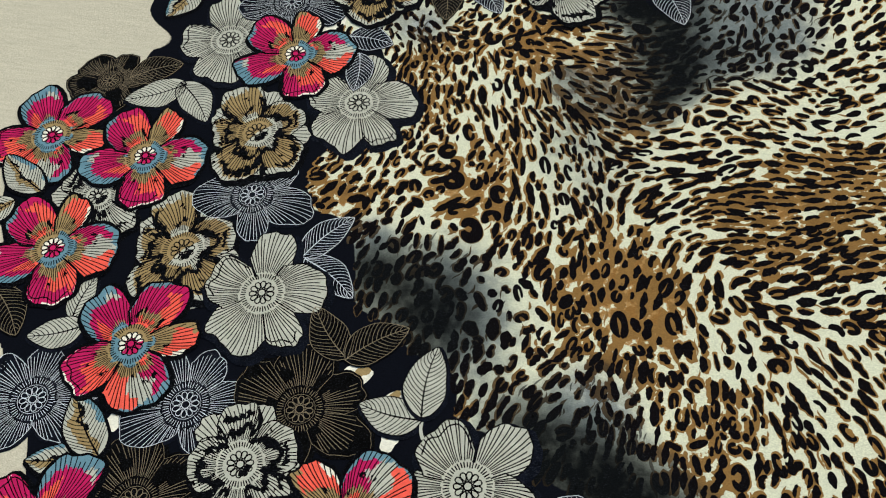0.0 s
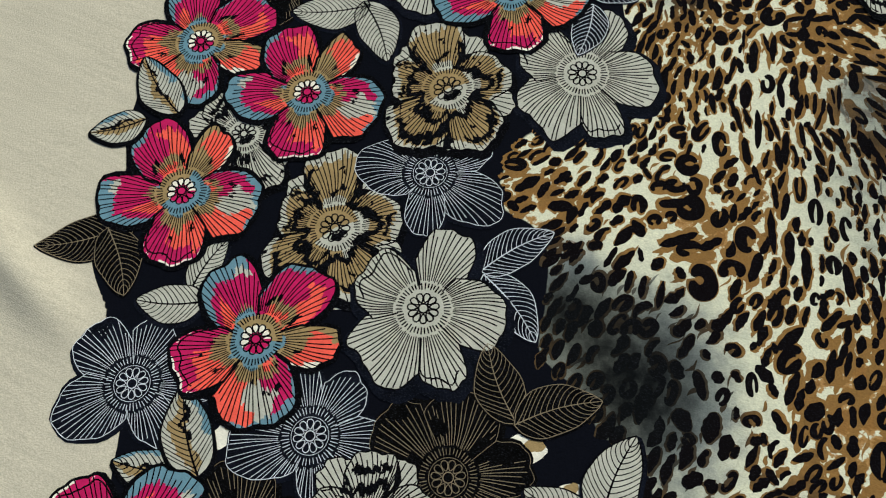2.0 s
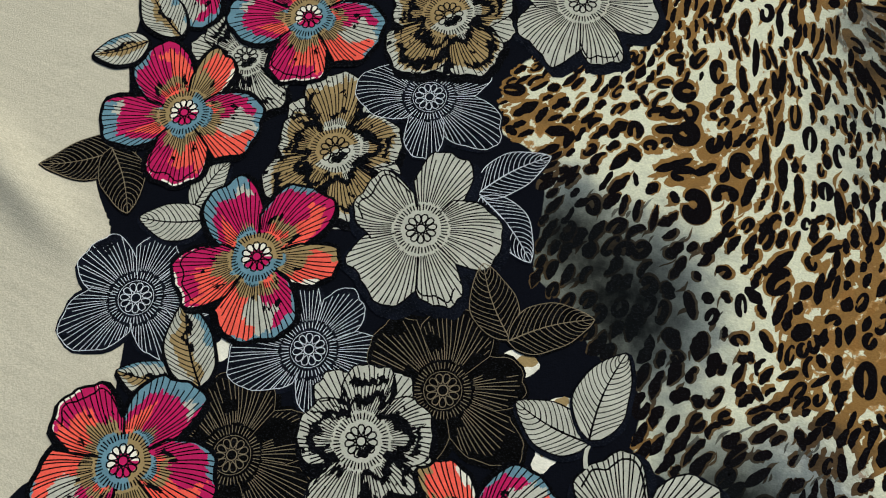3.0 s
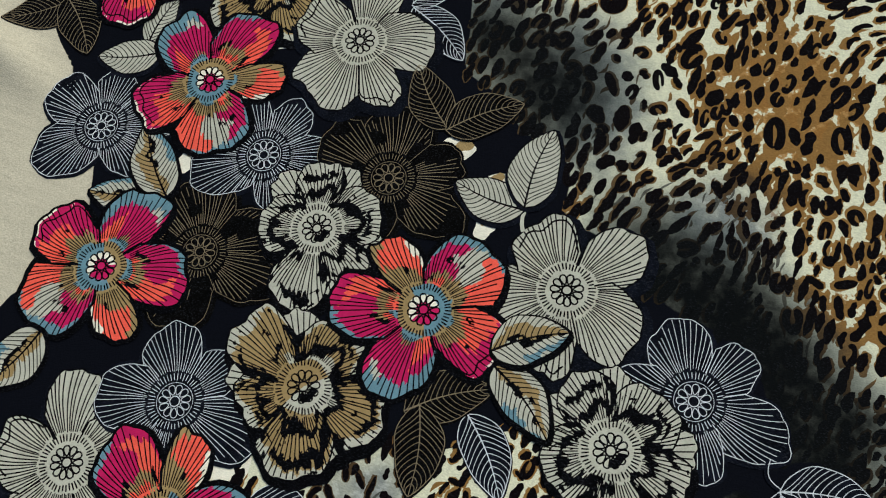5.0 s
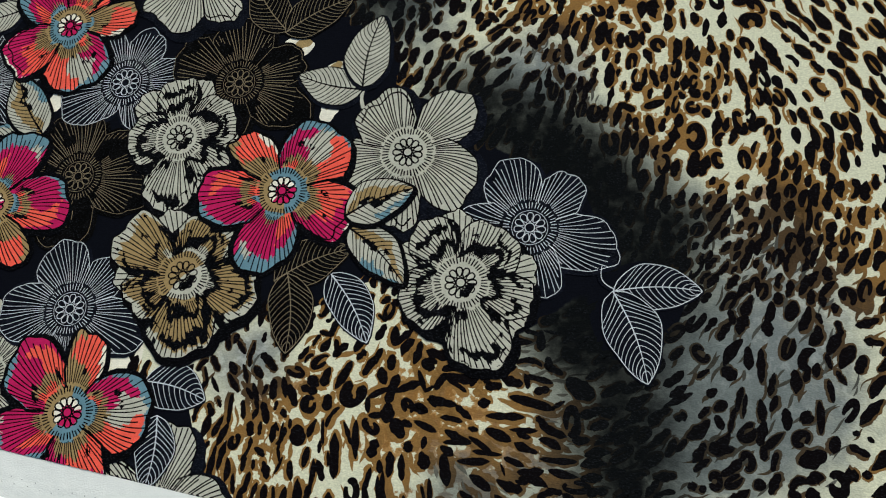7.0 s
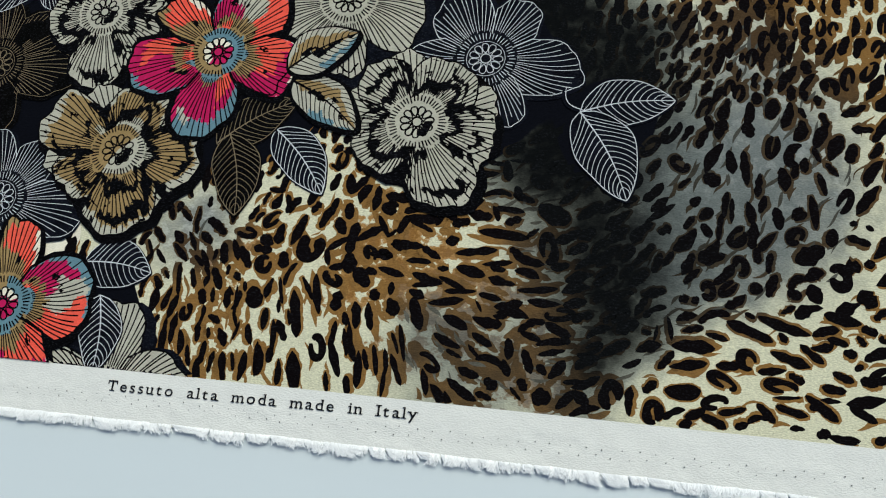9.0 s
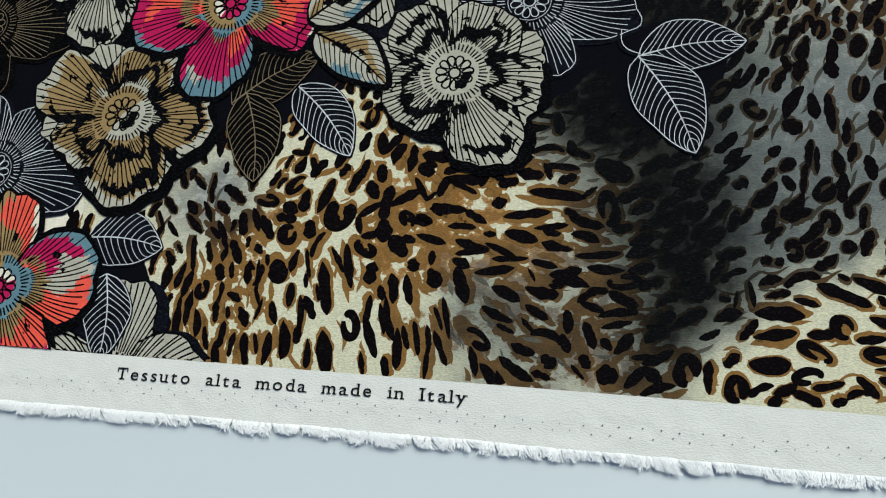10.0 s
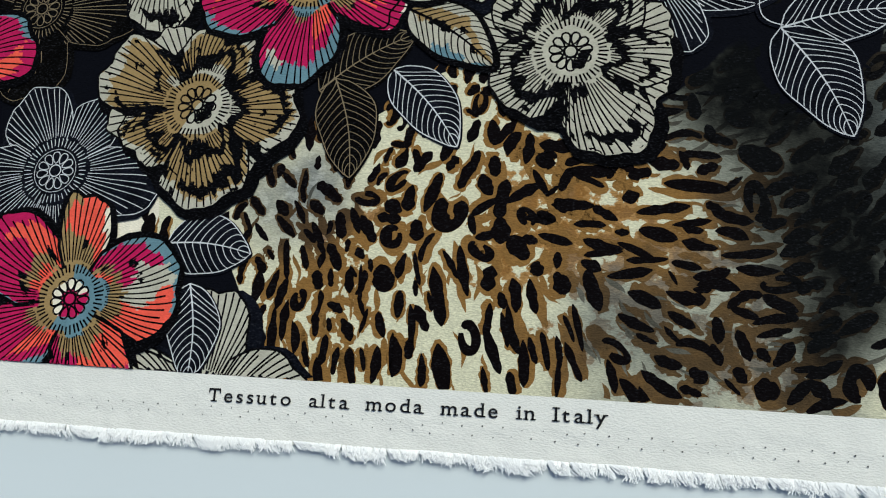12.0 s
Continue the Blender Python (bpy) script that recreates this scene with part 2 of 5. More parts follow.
class Lines:
    """Drawn lines of one ink, joined into one mesh."""

    def __init__(self):
        self.v, self.f, self.n = [], [], 0

    def stroke(self, pts, w0, w1=None, closed=False, rough=0.25):
        pts = np.asarray(pts, float)
        if closed:
            pts = np.vstack([pts, pts[:1]])
        t = np.gradient(pts, axis=0)
        t /= np.linalg.norm(t, axis=1, keepdims=True) + 1e-12
        nrm = np.stack([-t[:, 1], t[:, 0]], 1)
        w = np.linspace(w0, w0 if w1 is None else w1, len(pts)) / 2
        w = w * (1 + rough * (rng.random(len(pts)) - 0.5))
        k = len(pts)
        self.v.append(np.vstack([pts + nrm * w[:, None], pts - nrm * w[:, None]]))
        i = np.arange(k - 1)
        self.f.append(np.stack([i, i + 1, i + 1 + k, i + k], 1) + self.n)
        self.n += 2 * k

    def build(self, name, z, mat, parent, label=""):
        if not self.v:
            return None
        xy, f = np.vstack(self.v), np.vstack(self.f)
        f = f[kept(xy, f)]
        if not len(f):
            return None
        return mesh_ob(name, lay(xy, z), f, [mat], parent, label)


def polar(c, a, r):
    return np.stack([c[0] + np.cos(a) * r, c[1] + np.sin(a) * r], -1)


# ---- flowers ----
class Petal:
    """One petal: its middle direction, half its opening, and its reach in millimetres at six places across the rim."""

    def __init__(self, c, ang, half, reach, size=1.0, bend=0.0):
        self.c, self.ang, self.half, self.bend = c, radians(ang), radians(half), bend
        fine = np.interp(np.linspace(0, 5, 61), np.arange(6), np.array(reach, float) * (0.92, 1, 1, 1, 1, 0.92)) * size / 1000
        pad = np.concatenate([np.full(7, fine[0]), fine, np.full(7, fine[-1])])
        self.rim = np.convolve(pad, np.hanning(17)[1:-1] / np.hanning(17).sum(), "valid")
        self.length = self.rim.max()
        self.ph = rng.random(3) * 6.28

    def reach(self, s):
        r = np.interp(np.asarray(s, float), np.linspace(-1, 1, 61), self.rim)
        return r * (1 + 0.022 * np.sin(7.5 * s + self.ph[0]) + 0.014 * np.sin(15 * s + self.ph[1]) + 0.004 * np.sin(33 * s + self.ph[2]))

    def at(self, s, v, grow=0.0, widen=1.0):
        s, v = np.asarray(s, float), np.asarray(v, float)
        r = v * (self.reach(s) + grow)
        a = self.ang + self.half * widen * s * (0.88 + 0.18 * np.sin(np.clip(v * 1.9, 0, 1.57))) + self.bend * np.sin(math.pi * np.clip(v, 0, 1)) * (1 - s * s)
        return polar(self.c, a, r)


COLOURED = (
    (-135, 38, (24, 47, 46, 43, 34, 18)),
    (151, 37, (22, 44, 48, 45, 39, 23)),
    (88, 27, (20, 34, 39, 42, 43, 22)),
    (20, 42, (37, 42, 45, 43, 39, 20)),
    (-62, 36, (19, 40, 43, 43, 42, 26)),
)
GREYS = (
    (92, 30, (29, 40, 45, 44, 41, 27)),
    (20, 45, (22, 41, 42, 39, 33, 22)),
    (-49, 25, (24, 37, 42, 43, 42, 25)),
    (-109, 38, (30, 41, 39, 41, 46, 34)),
    (171, 42, (20, 39, 38, 37, 34, 26)),
)
NAVYS = (
    (122, 40, (17, 36, 39, 37, 33, 19)),
    (50, 32, (17, 25, 33, 36, 35, 28)),
    (-8, 34, (25, 36, 46, 44, 38, 24)),
    (-69, 33, (16, 27, 36, 38, 30, 17)),
    (-156, 47, (24, 36, 41, 38, 27, 18)),
)
OLIVES = (
    (131, 32, (25, 46, 46, 46, 44, 30)),
    (52, 42, (24, 34, 36, 34, 31, 26)),
    (-28, 34, (40, 40, 43, 41, 37, 27)),
    (-101, 39, (32, 38, 43, 43, 40, 30)),
    (-169, 31, (31, 34, 33, 31, 31, 30)),
)
ASHES = (
    (126, 31, (30, 37, 38, 37, 34, 22)),
    (55, 43, (27, 35, 34, 35, 32, 20)),
    (-19, 29, (22, 31, 37, 37, 35, 28)),
    (-74, 33, (27, 37, 44, 46, 44, 31)),
    (-158, 46, (22, 29, 32, 31, 31, 25)),
)
BLACKS = (
    (100, 45, (20, 36, 39, 40, 38, 20)),
    (28, 31, (20, 32, 38, 39, 36, 30)),
    (-28, 29, (22, 30, 40, 47, 47, 34)),
    (-101, 42, (20, 36, 42, 42, 36, 22)),
    (177, 39, (38, 45, 42, 38, 30, 21)),
)


def torn(s, v, p, seed):
    """Noise drawn out along the strokes, so that colours end in brushed, torn edges; and broad noise."""
    across, along = s * p.half * 0.030 + 3, v * p.length + 3
    streak = grain(across, along * 0.30, 0.0011, seed) - 0.5
    broad = grain(across * 1.2, along, 0.0095, seed + 7) - 0.5
    return streak, broad


def coloured_inks(j, s, v, p):
    f, n = torn(s, v, p, 11 + 3 * j)
    q, w = s + n * 0.45 + f * 0.16, v + n * 0.14 + f * 0.12
    out = np.full(s.shape, M_)
    if j == 0:
        out[(q > 0.08) & (w < 0.68)] = C_
        out[(w > 0.83) & (q > -0.52)] = T_
        out[(w > 0.76) & (w < 0.88) & (q > -0.60) & (q < -0.28)] = G_
        out[w < 0.36] = O_
    elif j == 1:
        out[(q < -0.12) & (w > 0.48) & (w < 0.84)] = C_
        out[(q > -0.10) & (w > 0.90)] = T_
        out[(w < 0.54) & (q < 0.45)] = O_
        out[(w < 0.40) & (q > -0.5)] = C_
    elif j == 2:
        out[:] = C_
        out[(q > 0.52) | (w < 0.60)] = O_
        out[(q > 0.25) & (w > 0.90)] = O_
        out[(q < -0.52) & (w > 0.80)] = P_
    elif j == 3:
        out[(q < 0.10) & (w > 0.50)] = G_
        out[(q < -0.30) & (w > 0.44)] = C_
        out[(w > 0.90) & (q > -0.62)] = T_
        out[w < 0.52] = O_
        out[(w < 0.44) & (q > 0.25)] = C_
    else:
        out[(w < 0.76) & (q > -0.22)] = C_
        out[(q > 0.55) & (w < 0.94)] = C_
        out[w < 0.52] = O_
        out[(v > 0.955) & (f + 0.3 * n > -0.10)] = P_
    mark = grain(s * p.half * 0.03 + 5, v * p.length + 5, 0.0034, 51 + j)
    out[(np.abs(w - 0.56) < 0.075) & (mark > 0.70) & (f > -0.2) & (j != 0)] = B_
    ring = grain(p.ang + s * p.half + 7, 0 * v, 0.9, 5)
    out[(v < 0.36) & (ring > 0.45)] = T_
    return out


def olive_inks(j, s, v, p, pale):
    f, n = torn(s, v, p, 71 + 3 * j)
    r = v * p.length + n * 0.010 + f * 0.0045
    w = v + n * 0.16 + f * 0.10
    out = np.full(s.shape, G_ if pale else O_)
    if not pale:
        out[w > (0.90 if j else 0.95)] = G_
        out[(v * p.length < 0.0185) & (np.sin(p.ang + s * p.half + 0.7) > -0.1)] = G_
    lump = grain(s * p.half * 0.03 + 5, v * p.length + 5, 0.0075, 101 + j)
    # the dark ragged ring between the heart's rays and the outer petals
    plain = (j == 0) if not pale else (j == 3)
    out[(r > 0.0180) & (r < 0.0242) & (lump > (0.62 if plain else 0.22))] = B_
    out[(np.abs(s + f * 0.30) > 0.76) & (v > 0.42) & (lump > 0.20)] = B_
    out[(np.abs(w - 0.82) < 0.05) & (lump > (0.72 if plain else 0.50))] = B_
    speck = grain(s * p.half * 0.03 + 9, v * p.length + 9, 0.0022, 131 + j)
    out[(speck > 0.88) & (v > 0.45)] = B_
    return out


STYLES = {
    "coloured": (COLOURED, BLACK, BLACK, 0.00064),
    "grey": (GREYS, NAVY, BLACK, 0.00068),
    "navy": (NAVYS, NAVY, CHALK, 0.00030),
    "olive": (OLIVES, BLACK, BLACK, 0.00064),
    "ash": (ASHES, BLACK, BLACK, 0.00064),
    "black": (BLACKS, SOOT, TAN, 0.00030),
}
PARTS_SAID = {
    "coloured": "magenta, coral and teal printed flower with black hatching",
    "grey": "grey-green printed flower with fine black lines",
    "navy": "navy printed flower with fine white lines",
    "olive": "olive and grey printed flower with black blotches",
    "ash": "ash-grey printed flower with black blotches",
    "black": "black printed flower with thin tan lines",
}
MOTIFS = []          # centre and reach of each motif, for the dark ground beneath


def flower(style, x, y, turn=0.0, size=1.0, level=0):
    MOTIFS.append((style, x, y, turn, size, level))


def build_flower(style, x, y, turn, size, level, cloth, fine=True):
    c = np.array((x, y))
    plan, under, line, width = STYLES[style]
    z = 0.00006 + level * LEVEL
    petals = [Petal(c, a + turn, h, l, size, 0.05 * math.sin(k * 2.1 + turn)) for k, (a, h, l) in enumerate(plan)]
    # the dark print that stands out round and beneath the flower
    vs, fs, n = [], [], 0
    s, v = np.meshgrid(np.linspace(-1, 1, 17), np.linspace(0, 1, 8), indexing="ij")
    throw = np.array((0.0004, -0.0006) if style in ("coloured", "navy", "black") else (0.0023, -0.0026))
    reach = {"coloured": 0.0012, "grey": 0.0030, "navy": 0.0007, "olive": 0.0015, "ash": 0.0015, "black": 0.0014}[style]
    for p in petals:
        xy = (p.at(s, v, reach, 1.14) + throw).reshape(-1, 2)
        vs.append(xy)
        fs.append(grid_faces(17, 8) + n)
        n += len(xy)
    xy, f = np.vstack(vs), np.vstack(fs)
    f = f[kept(xy, f)]
    if not len(f):
        return
    head = mesh_ob("printed_flower", lay(xy, z), f, [under], cloth, PARTS_SAID[style])
    back = []
    if style in ("olive", "ash"):
        back = [Petal(c, a + turn + h, 23, [x * 0.97 for x in (30, 37, 39, 39, 38, 31)], size) for a, h, l in plan[:4]]
    # petals
    nu, nv = ((84, 66) if fine else (44, 36)) if style in ("coloured", "olive", "ash") else (22, 16)
    s, v = np.meshgrid(np.linspace(-1, 1, nu), np.linspace(0.10, 1, nv), indexing="ij")
    faces = grid_faces(nu, nv)
    heart = Lines()
    if nu > 30:
        inner = np.zeros((nu, nv))
        inner[1:-1, 1:-1] = 1
        s = s + inner * (rng.random((nu, nv)) - 0.5) * 1.5 / nu
        v = v + inner * (rng.random((nu, nv)) - 0.5) * 0.7 / nv
    for p in back:
        bs, bv = np.meshgrid(np.linspace(-1, 1, 20), np.linspace(0.45, 1, 8), indexing="ij")
        xy = p.at(bs, bv).reshape(-1, 2)
        f = grid_faces(20, 8)
        f = f[kept(xy, f)]
        if len(f):
            mesh_ob("petal", lay(xy, z + INK * 0.4), f, [GREY], head)
        far = Lines()
        for q in np.linspace(-0.85, 0.85, 9):
            far.stroke(p.at(q, np.linspace(0.5, 0.98, 6)), width)
        far.stroke(p.at(np.linspace(-1, 1, 20), np.full(20, 1.0)), width * 1.2)
        far.build("hatching", z + INK * 0.7, line, head)
    for j, p in enumerate(petals):
        strokes, rims = Lines(), Lines()
        low = z + INK * (1.0 + 1.05 * j)
        xy = p.at(s, v).reshape(-1, 2)
        f = faces[kept(xy, faces)]
        if len(f):
            ms, mv = s.ravel()[f].mean(1), v.ravel()[f].mean(1)
            if style == "coloured":
                idx = coloured_inks(j, ms, mv, p)
            elif style in ("olive", "ash"):
                idx = olive_inks(j, ms, mv, p, style == "ash")
            else:
                idx = np.full(len(f), {"grey": G_, "navy": N_, "black": S_}[style])
            mesh_ob("petal", lay(xy, low), f, PETAL_INKS, head, index=idx)
        # hatching that fans out from the heart
        k = max(7, round(2 * p.half * 0.0128 / (0.00088 if style in ("navy", "black") else 0.00084)))
        start = 0.0141 * size
        for i in range(1, k):
            q = -1 + 2 * i / k + (rng.random() - 0.5) * 0.04
            far = p.reach(q)
            t = np.linspace(start / far * (1 + 0.08 * rng.random()), 0.985 if rng.random() < 0.85 else 0.90, 14)
            sway = 0.035 * np.sin(t * 5 + p.ph[2]) * (1 - q * q)
            line_xy = p.at(q + sway, t)
            if style != "black":
                strokes.stroke(line_xy, width * (0.85 if t[0] < 0.5 else 1.0), width * 1.05)
                continue
            # thin broken lines that the dark ink swallows in places
            shown = grain(line_xy[:, 0] - x + 5, line_xy[:, 1] - y + 5, 0.0105, 61) < 0.68
            for a in range(0, 12, 3):
                if shown[a] and shown[a + 2]:
                    strokes.stroke(line_xy[a:a + 4], width, width)
        t = np.linspace(-1, 1, 34)
        rim = np.vstack([p.at(-np.ones(8), np.linspace(0.45, 0.96, 8)), p.at(t, np.full(34, 1.0)), p.at(np.ones(8), np.linspace(0.96, 0.45, 8))])
        rims.stroke(rim, width * {"coloured": 2.2, "navy": 1.15, "black": 0.8}.get(style, 1.25))
        if style == "coloured" and j == 4 or style == "grey" and j in (2, 4):
            t = np.linspace(-0.9, 0.5, 22)
            rims.stroke(p.at(t, 0.90 + 0.03 * np.sin(t * 9)), width * 1.3)
        strokes.build("hatching", low + INK * 0.45, line, head)
        rims.build("outline", low + INK * 0.8, line, head)
    # heart: ring of dashes, florets, pip
    r = 0.0128 * size
    na = 44
    a, q = np.meshgrid(np.linspace(0, 2 * math.pi, na), np.linspace(0, 1, 8), indexing="ij")
    xy = polar(c, a, q * r * (1 + 0.05 * np.sin(a * 5))).reshape(-1, 2)
    f = grid_faces(na, 8)
    f = f[kept(xy, f)]
    if len(f):
        mq = q.ravel()[f].mean(1)
        ma = np.arctan2(*(xy[f].mean(1) - c).T[::-1])
        if style == "coloured":
            idx = np.where(mq < 0.58, P_, np.where(np.sin(ma + radians(100 - turn)) > -0.25, T_, O_))
            idx = np.where((mq < 0.24) | ((mq < 0.52) & (np.sin(ma + 2.4) > 0.35)), M_, idx)
        elif style in ("olive", "ash"):
            idx = np.where(np.sin(ma + 2.2) < 0.2, O_ if style == "olive" else G_, G_)
            idx = np.where((mq > 0.30) & (mq < 0.52) & (np.sin(ma + 2.2) > 0.72), B_, idx)
        else:
            idx = np.full(len(f), {"grey": G_, "navy": N_, "black": S_}[style])
        mesh_ob("flower_heart", lay(xy, z + INK * 6.8), f, PETAL_INKS, head, index=idx)
    for i in range(46):
        b = 2 * math.pi * i / 46 + rng.random() * 0.03
        r0 = r * (0.76 + 0.08 * rng.random())
        heart.stroke(polar(c, np.full(3, b), np.linspace(r0, r * (1.02 + 0.06 * rng.random()), 3)), width * 1.1)
    for i in range(11):
        b = 2 * math.pi * i / 11 + radians(turn)
        t = np.linspace(0, 2 * math.pi, 13)[:-1]
        core = polar(c, b, r * 0.43)
        d, e = np.array((math.cos(b), math.sin(b))), np.array((-math.sin(b), math.cos(b)))
        loop = core + np.cos(t)[:, None] * d * r * 0.19 + np.sin(t)[:, None] * e * r * 0.115 * (1 + 0.4 * np.cos(t)[:, None])
        heart.stroke(loop, width * 1.2, closed=True)
    t = np.linspace(0, 2 * math.pi, 17)[:-1]
    heart.stroke(polar(c, t, r * 0.19), width * 1.6, closed=True)
    if style in ("navy", "black"):
        heart.stroke(polar(c, np.linspace(0, 2 * math.pi, 30)[:-1], r * 0.70), width * 0.8, closed=True)
    heart.build("heart_drawing", z + INK * 7.4, line, head)



# ---- leaves ----
LEAVES = []
LEAF_SAID = {
    "grey": "grey-green printed leaf with black veins",
    "navy": "navy printed leaf with white veins",
    "black": "black printed leaf with tan veins",
    "mixed": "grey, olive and teal printed leaf with black veins",
}


def leaf(style, x, y, turn, length, wide=0.27, level=0, curl=0.15):
    LEAVES.append((style, x, y, turn, length, wide, level, curl))


def build_leaf(style, x, y, turn, length, wide, level, curl, cloth):
    z = 0.00006 + level * LEVEL
    body = {"grey": G_, "navy": N_, "black": S_, "mixed": G_}[style]
    line = {"grey": BLACK, "navy": CHALK, "black": TAN, "mixed": BLACK}[style]
    under = {"grey": NAVY, "navy": NAVY, "black": SOOT, "mixed": BLACK}[style]
    width = {"grey": 0.00056, "navy": 0.00033, "black": 0.00030, "mixed": 0.00058}[style]
    a0 = radians(turn)
    ph = rng.random(2) * 6

    def at(s, v, grow=0.0):
        s, v = np.asarray(s, float), np.asarray(v, float)
        a = a0 + curl * (v - 0.5)
        half = wide * length * np.sin(np.pi * np.clip(v, 0, 1) ** 0.85) ** 0.72 * (1 - 0.16 * v) * (1 + 0.03 * np.sin(v * 14 + ph[0]))
        off = s * (half + grow)
        along = v * length + grow * (v - 0.5) * 1.5
        bow = curl * length * 0.35 * np.sin(np.pi * v)
        return np.stack([x + np.cos(a0) * along - np.sin(a0) * (off + bow), y + np.sin(a0) * along + np.cos(a0) * (off + bow)], -1)

    s, v = np.meshgrid(np.linspace(-1, 1, 7), np.linspace(0, 1, 18), indexing="ij")
    edge, throw = (0.0014, (0.0009, -0.0010)) if style in ("grey", "mixed") else (0.0006, (0.0003, -0.0004))
    xy = (at(s, v, edge) + throw).reshape(-1, 2)
    f = grid_faces(7, 18)
    f = f[kept(xy, f)]
    if not len(f):
        return
    head = mesh_ob("printed_leaf", lay(xy, z), f, [under], cloth, LEAF_SAID[style])
    nu, nv = (26, 44) if style == "mixed" else (9, 26)
    s, v = np.meshgrid(np.linspace(-1, 1, nu), np.linspace(0, 1, nv), indexing="ij")
    xy = at(s, v).reshape(-1, 2)
    f = grid_faces(nu, nv)
    f = f[kept(xy, f)]
    idx = np.full(len(f), body)
    if style == "mixed" and len(f):
        ms, mv = s.ravel()[f].mean(1), v.ravel()[f].mean(1)
        mx, my = xy[f].mean(1).T + 9
        n, fn = grain(mx, my, 0.009, 201) - 0.5, grain(mx, my, 0.003, 203) - 0.5
        q = ms + n * 0.8 + fn * 0.3
        idx[(q > -0.15) & (q < 0.45)] = O_
        idx[(q < -0.62) & (mv + n > 0.35)] = T_
        idx[(np.abs(q + 0.05) < 0.13) & (fn > -0.1) & (mv > 0.2)] = B_
    if len(f):
        mesh_ob("leaf_blade", lay(xy, z + INK * 2), f, PETAL_INKS, head, index=idx)
    veins = Lines()
    t = np.linspace(0, 1, 20)
    veins.stroke(at(0 * t, t), width * 2.0, width)
    for side in (-1, 1):
        k = max(8, int(length / 0.0032))
        for i in range(k):
            v0 = 0.03 + 0.90 * i / k
            u = np.linspace(0, 1, 9)
            v1 = min(v0 + 0.16 + 0.10 * (1 - v0), 0.99)
            veins.stroke(at(side * u * 0.97, v0 + (v1 - v0) * u ** 1.3), width, width * 0.75)
        veins.stroke(at(side + 0 * t, t), width * 1.2)
    veins.build("veining", z + INK * 4, line, head)


# ---- leopard fields ----
FIELDS = {"tawny": [], "grey": [], "smoke": []}
FLOW = []


def tawny(x, y, r, weight=1.0):
    FIELDS["tawny"].append((x, y, r, weight))


def grey(x, y, r, weight=1.0):
    FIELDS["grey"].append((x, y, r, weight))


def smoke(x, y, r, weight=1.0):
    FIELDS["smoke"].append((x, y, r, weight))


def flow(x, y, ang, stretch):
    FLOW.append((x, y, ang, stretch))


smoke(0.013, 0.294, 0.026, 0.75)
smoke(0.036, 0.293, 0.022, 0.70)
smoke(-0.006, 0.311, 0.015)
smoke(0.046, 0.273, 0.019, 0.80)
smoke(0.076, 0.243, 0.016, 0.20)
smoke(0.120, 0.208, 0.025)
smoke(0.108, 0.220, 0.018, 0.7)
smoke(0.143, 0.207, 0.020)
smoke(0.174, 0.188, 0.018)
smoke(0.190, 0.170, 0.023)
smoke(0.176, 0.122, 0.020)
smoke(0.218, 0.170, 0.013)
smoke(0.164, 0.097, 0.015, 0.35)
smoke(0.181, 0.104, 0.013)
smoke(0.206, 0.082, 0.021)
smoke(0.214, 0.059, 0.019)
smoke(0.217, 0.038, 0.015)
smoke(0.206, 0.020, 0.009)
smoke(0.135, 0.028, 0.012, 0.28)
grey(0.235, 0.104, 0.019)
grey(0.246, 0.085, 0.023)
grey(0.263, 0.118, 0.019)
grey(0.267, 0.093, 0.019)
grey(0.234, 0.058, 0.014)
grey(0.019, 0.062, 0.016, 0.8)
grey(0.033, 0.068, 0.012, 0.6)
grey(0.147, 0.239, 0.014)
grey(0.132, 0.244, 0.018)
grey(0.045, 0.309, 0.019)
grey(0.065, 0.276, 0.021)
grey(-0.013, 0.328, 0.015)
tawny(0.052, 0.049, 0.018)
tawny(0.110, 0.075, 0.018)
tawny(0.136, 0.062, 0.021)
tawny(0.102, 0.047, 0.012)
tawny(0.156, 0.039, 0.014)
tawny(0.177, 0.005, 0.015)
tawny(0.033, 0.030, 0.015)
tawny(0.181, 0.069, 0.010)
tawny(0.249, 0.024, 0.006)
tawny(0.132, 0.324, 0.028)
tawny(0.132, 0.266, 0.020, 0.6)
tawny(0.165, 0.309, 0.018)
tawny(0.212, 0.252, 0.021, 0.7)
tawny(0.204, 0.214, 0.016)
tawny(-0.051, 0.360, 0.019)
tawny(-0.024, 0.354, 0.016)
tawny(0.036, 0.381, 0.024)
tawny(0.059, 0.419, 0.016)
tawny(0.061, 0.368, 0.017)
tawny(0.059, 0.000, 0.016, 0.4)
tawny(-0.011, 0.445, 0.017)
tawny(0.126, 0.044, 0.026, 0.5)
tawny(0.134, 0.013, 0.016, 0.4)
tawny(0.282, 0.403, 0.044)
tawny(0.231, 0.382, 0.027)
tawny(0.148, 0.335, 0.026)
tawny(0.167, 0.306, 0.025)
tawny(0.156, 0.254, 0.014, 0.5)
flow(0.051, 0.017, 90, 3.5)
flow(0.085, 0.020, 104, 3.5)
flow(0.118, 0.013, 104, 3.5)
flow(0.077, 0.066, 45, 1.3)
flow(0.095, 0.098, 79, 1.3)
flow(0.133, 0.081, 11, 2)
flow(0.140, 0.062, 169, 2.2)
flow(0.167, 0.051, 0, 2.4)
flow(0.153, 0.025, 143, 2.2)
flow(0.181, 0.009, 166, 1.7)
flow(0.206, 0.011, 37, 1.8)
flow(0.247, 0.019, 166, 2)
flow(0.277, 0.015, 0, 2.2)
flow(0.236, 0.072, 63, 1.8)
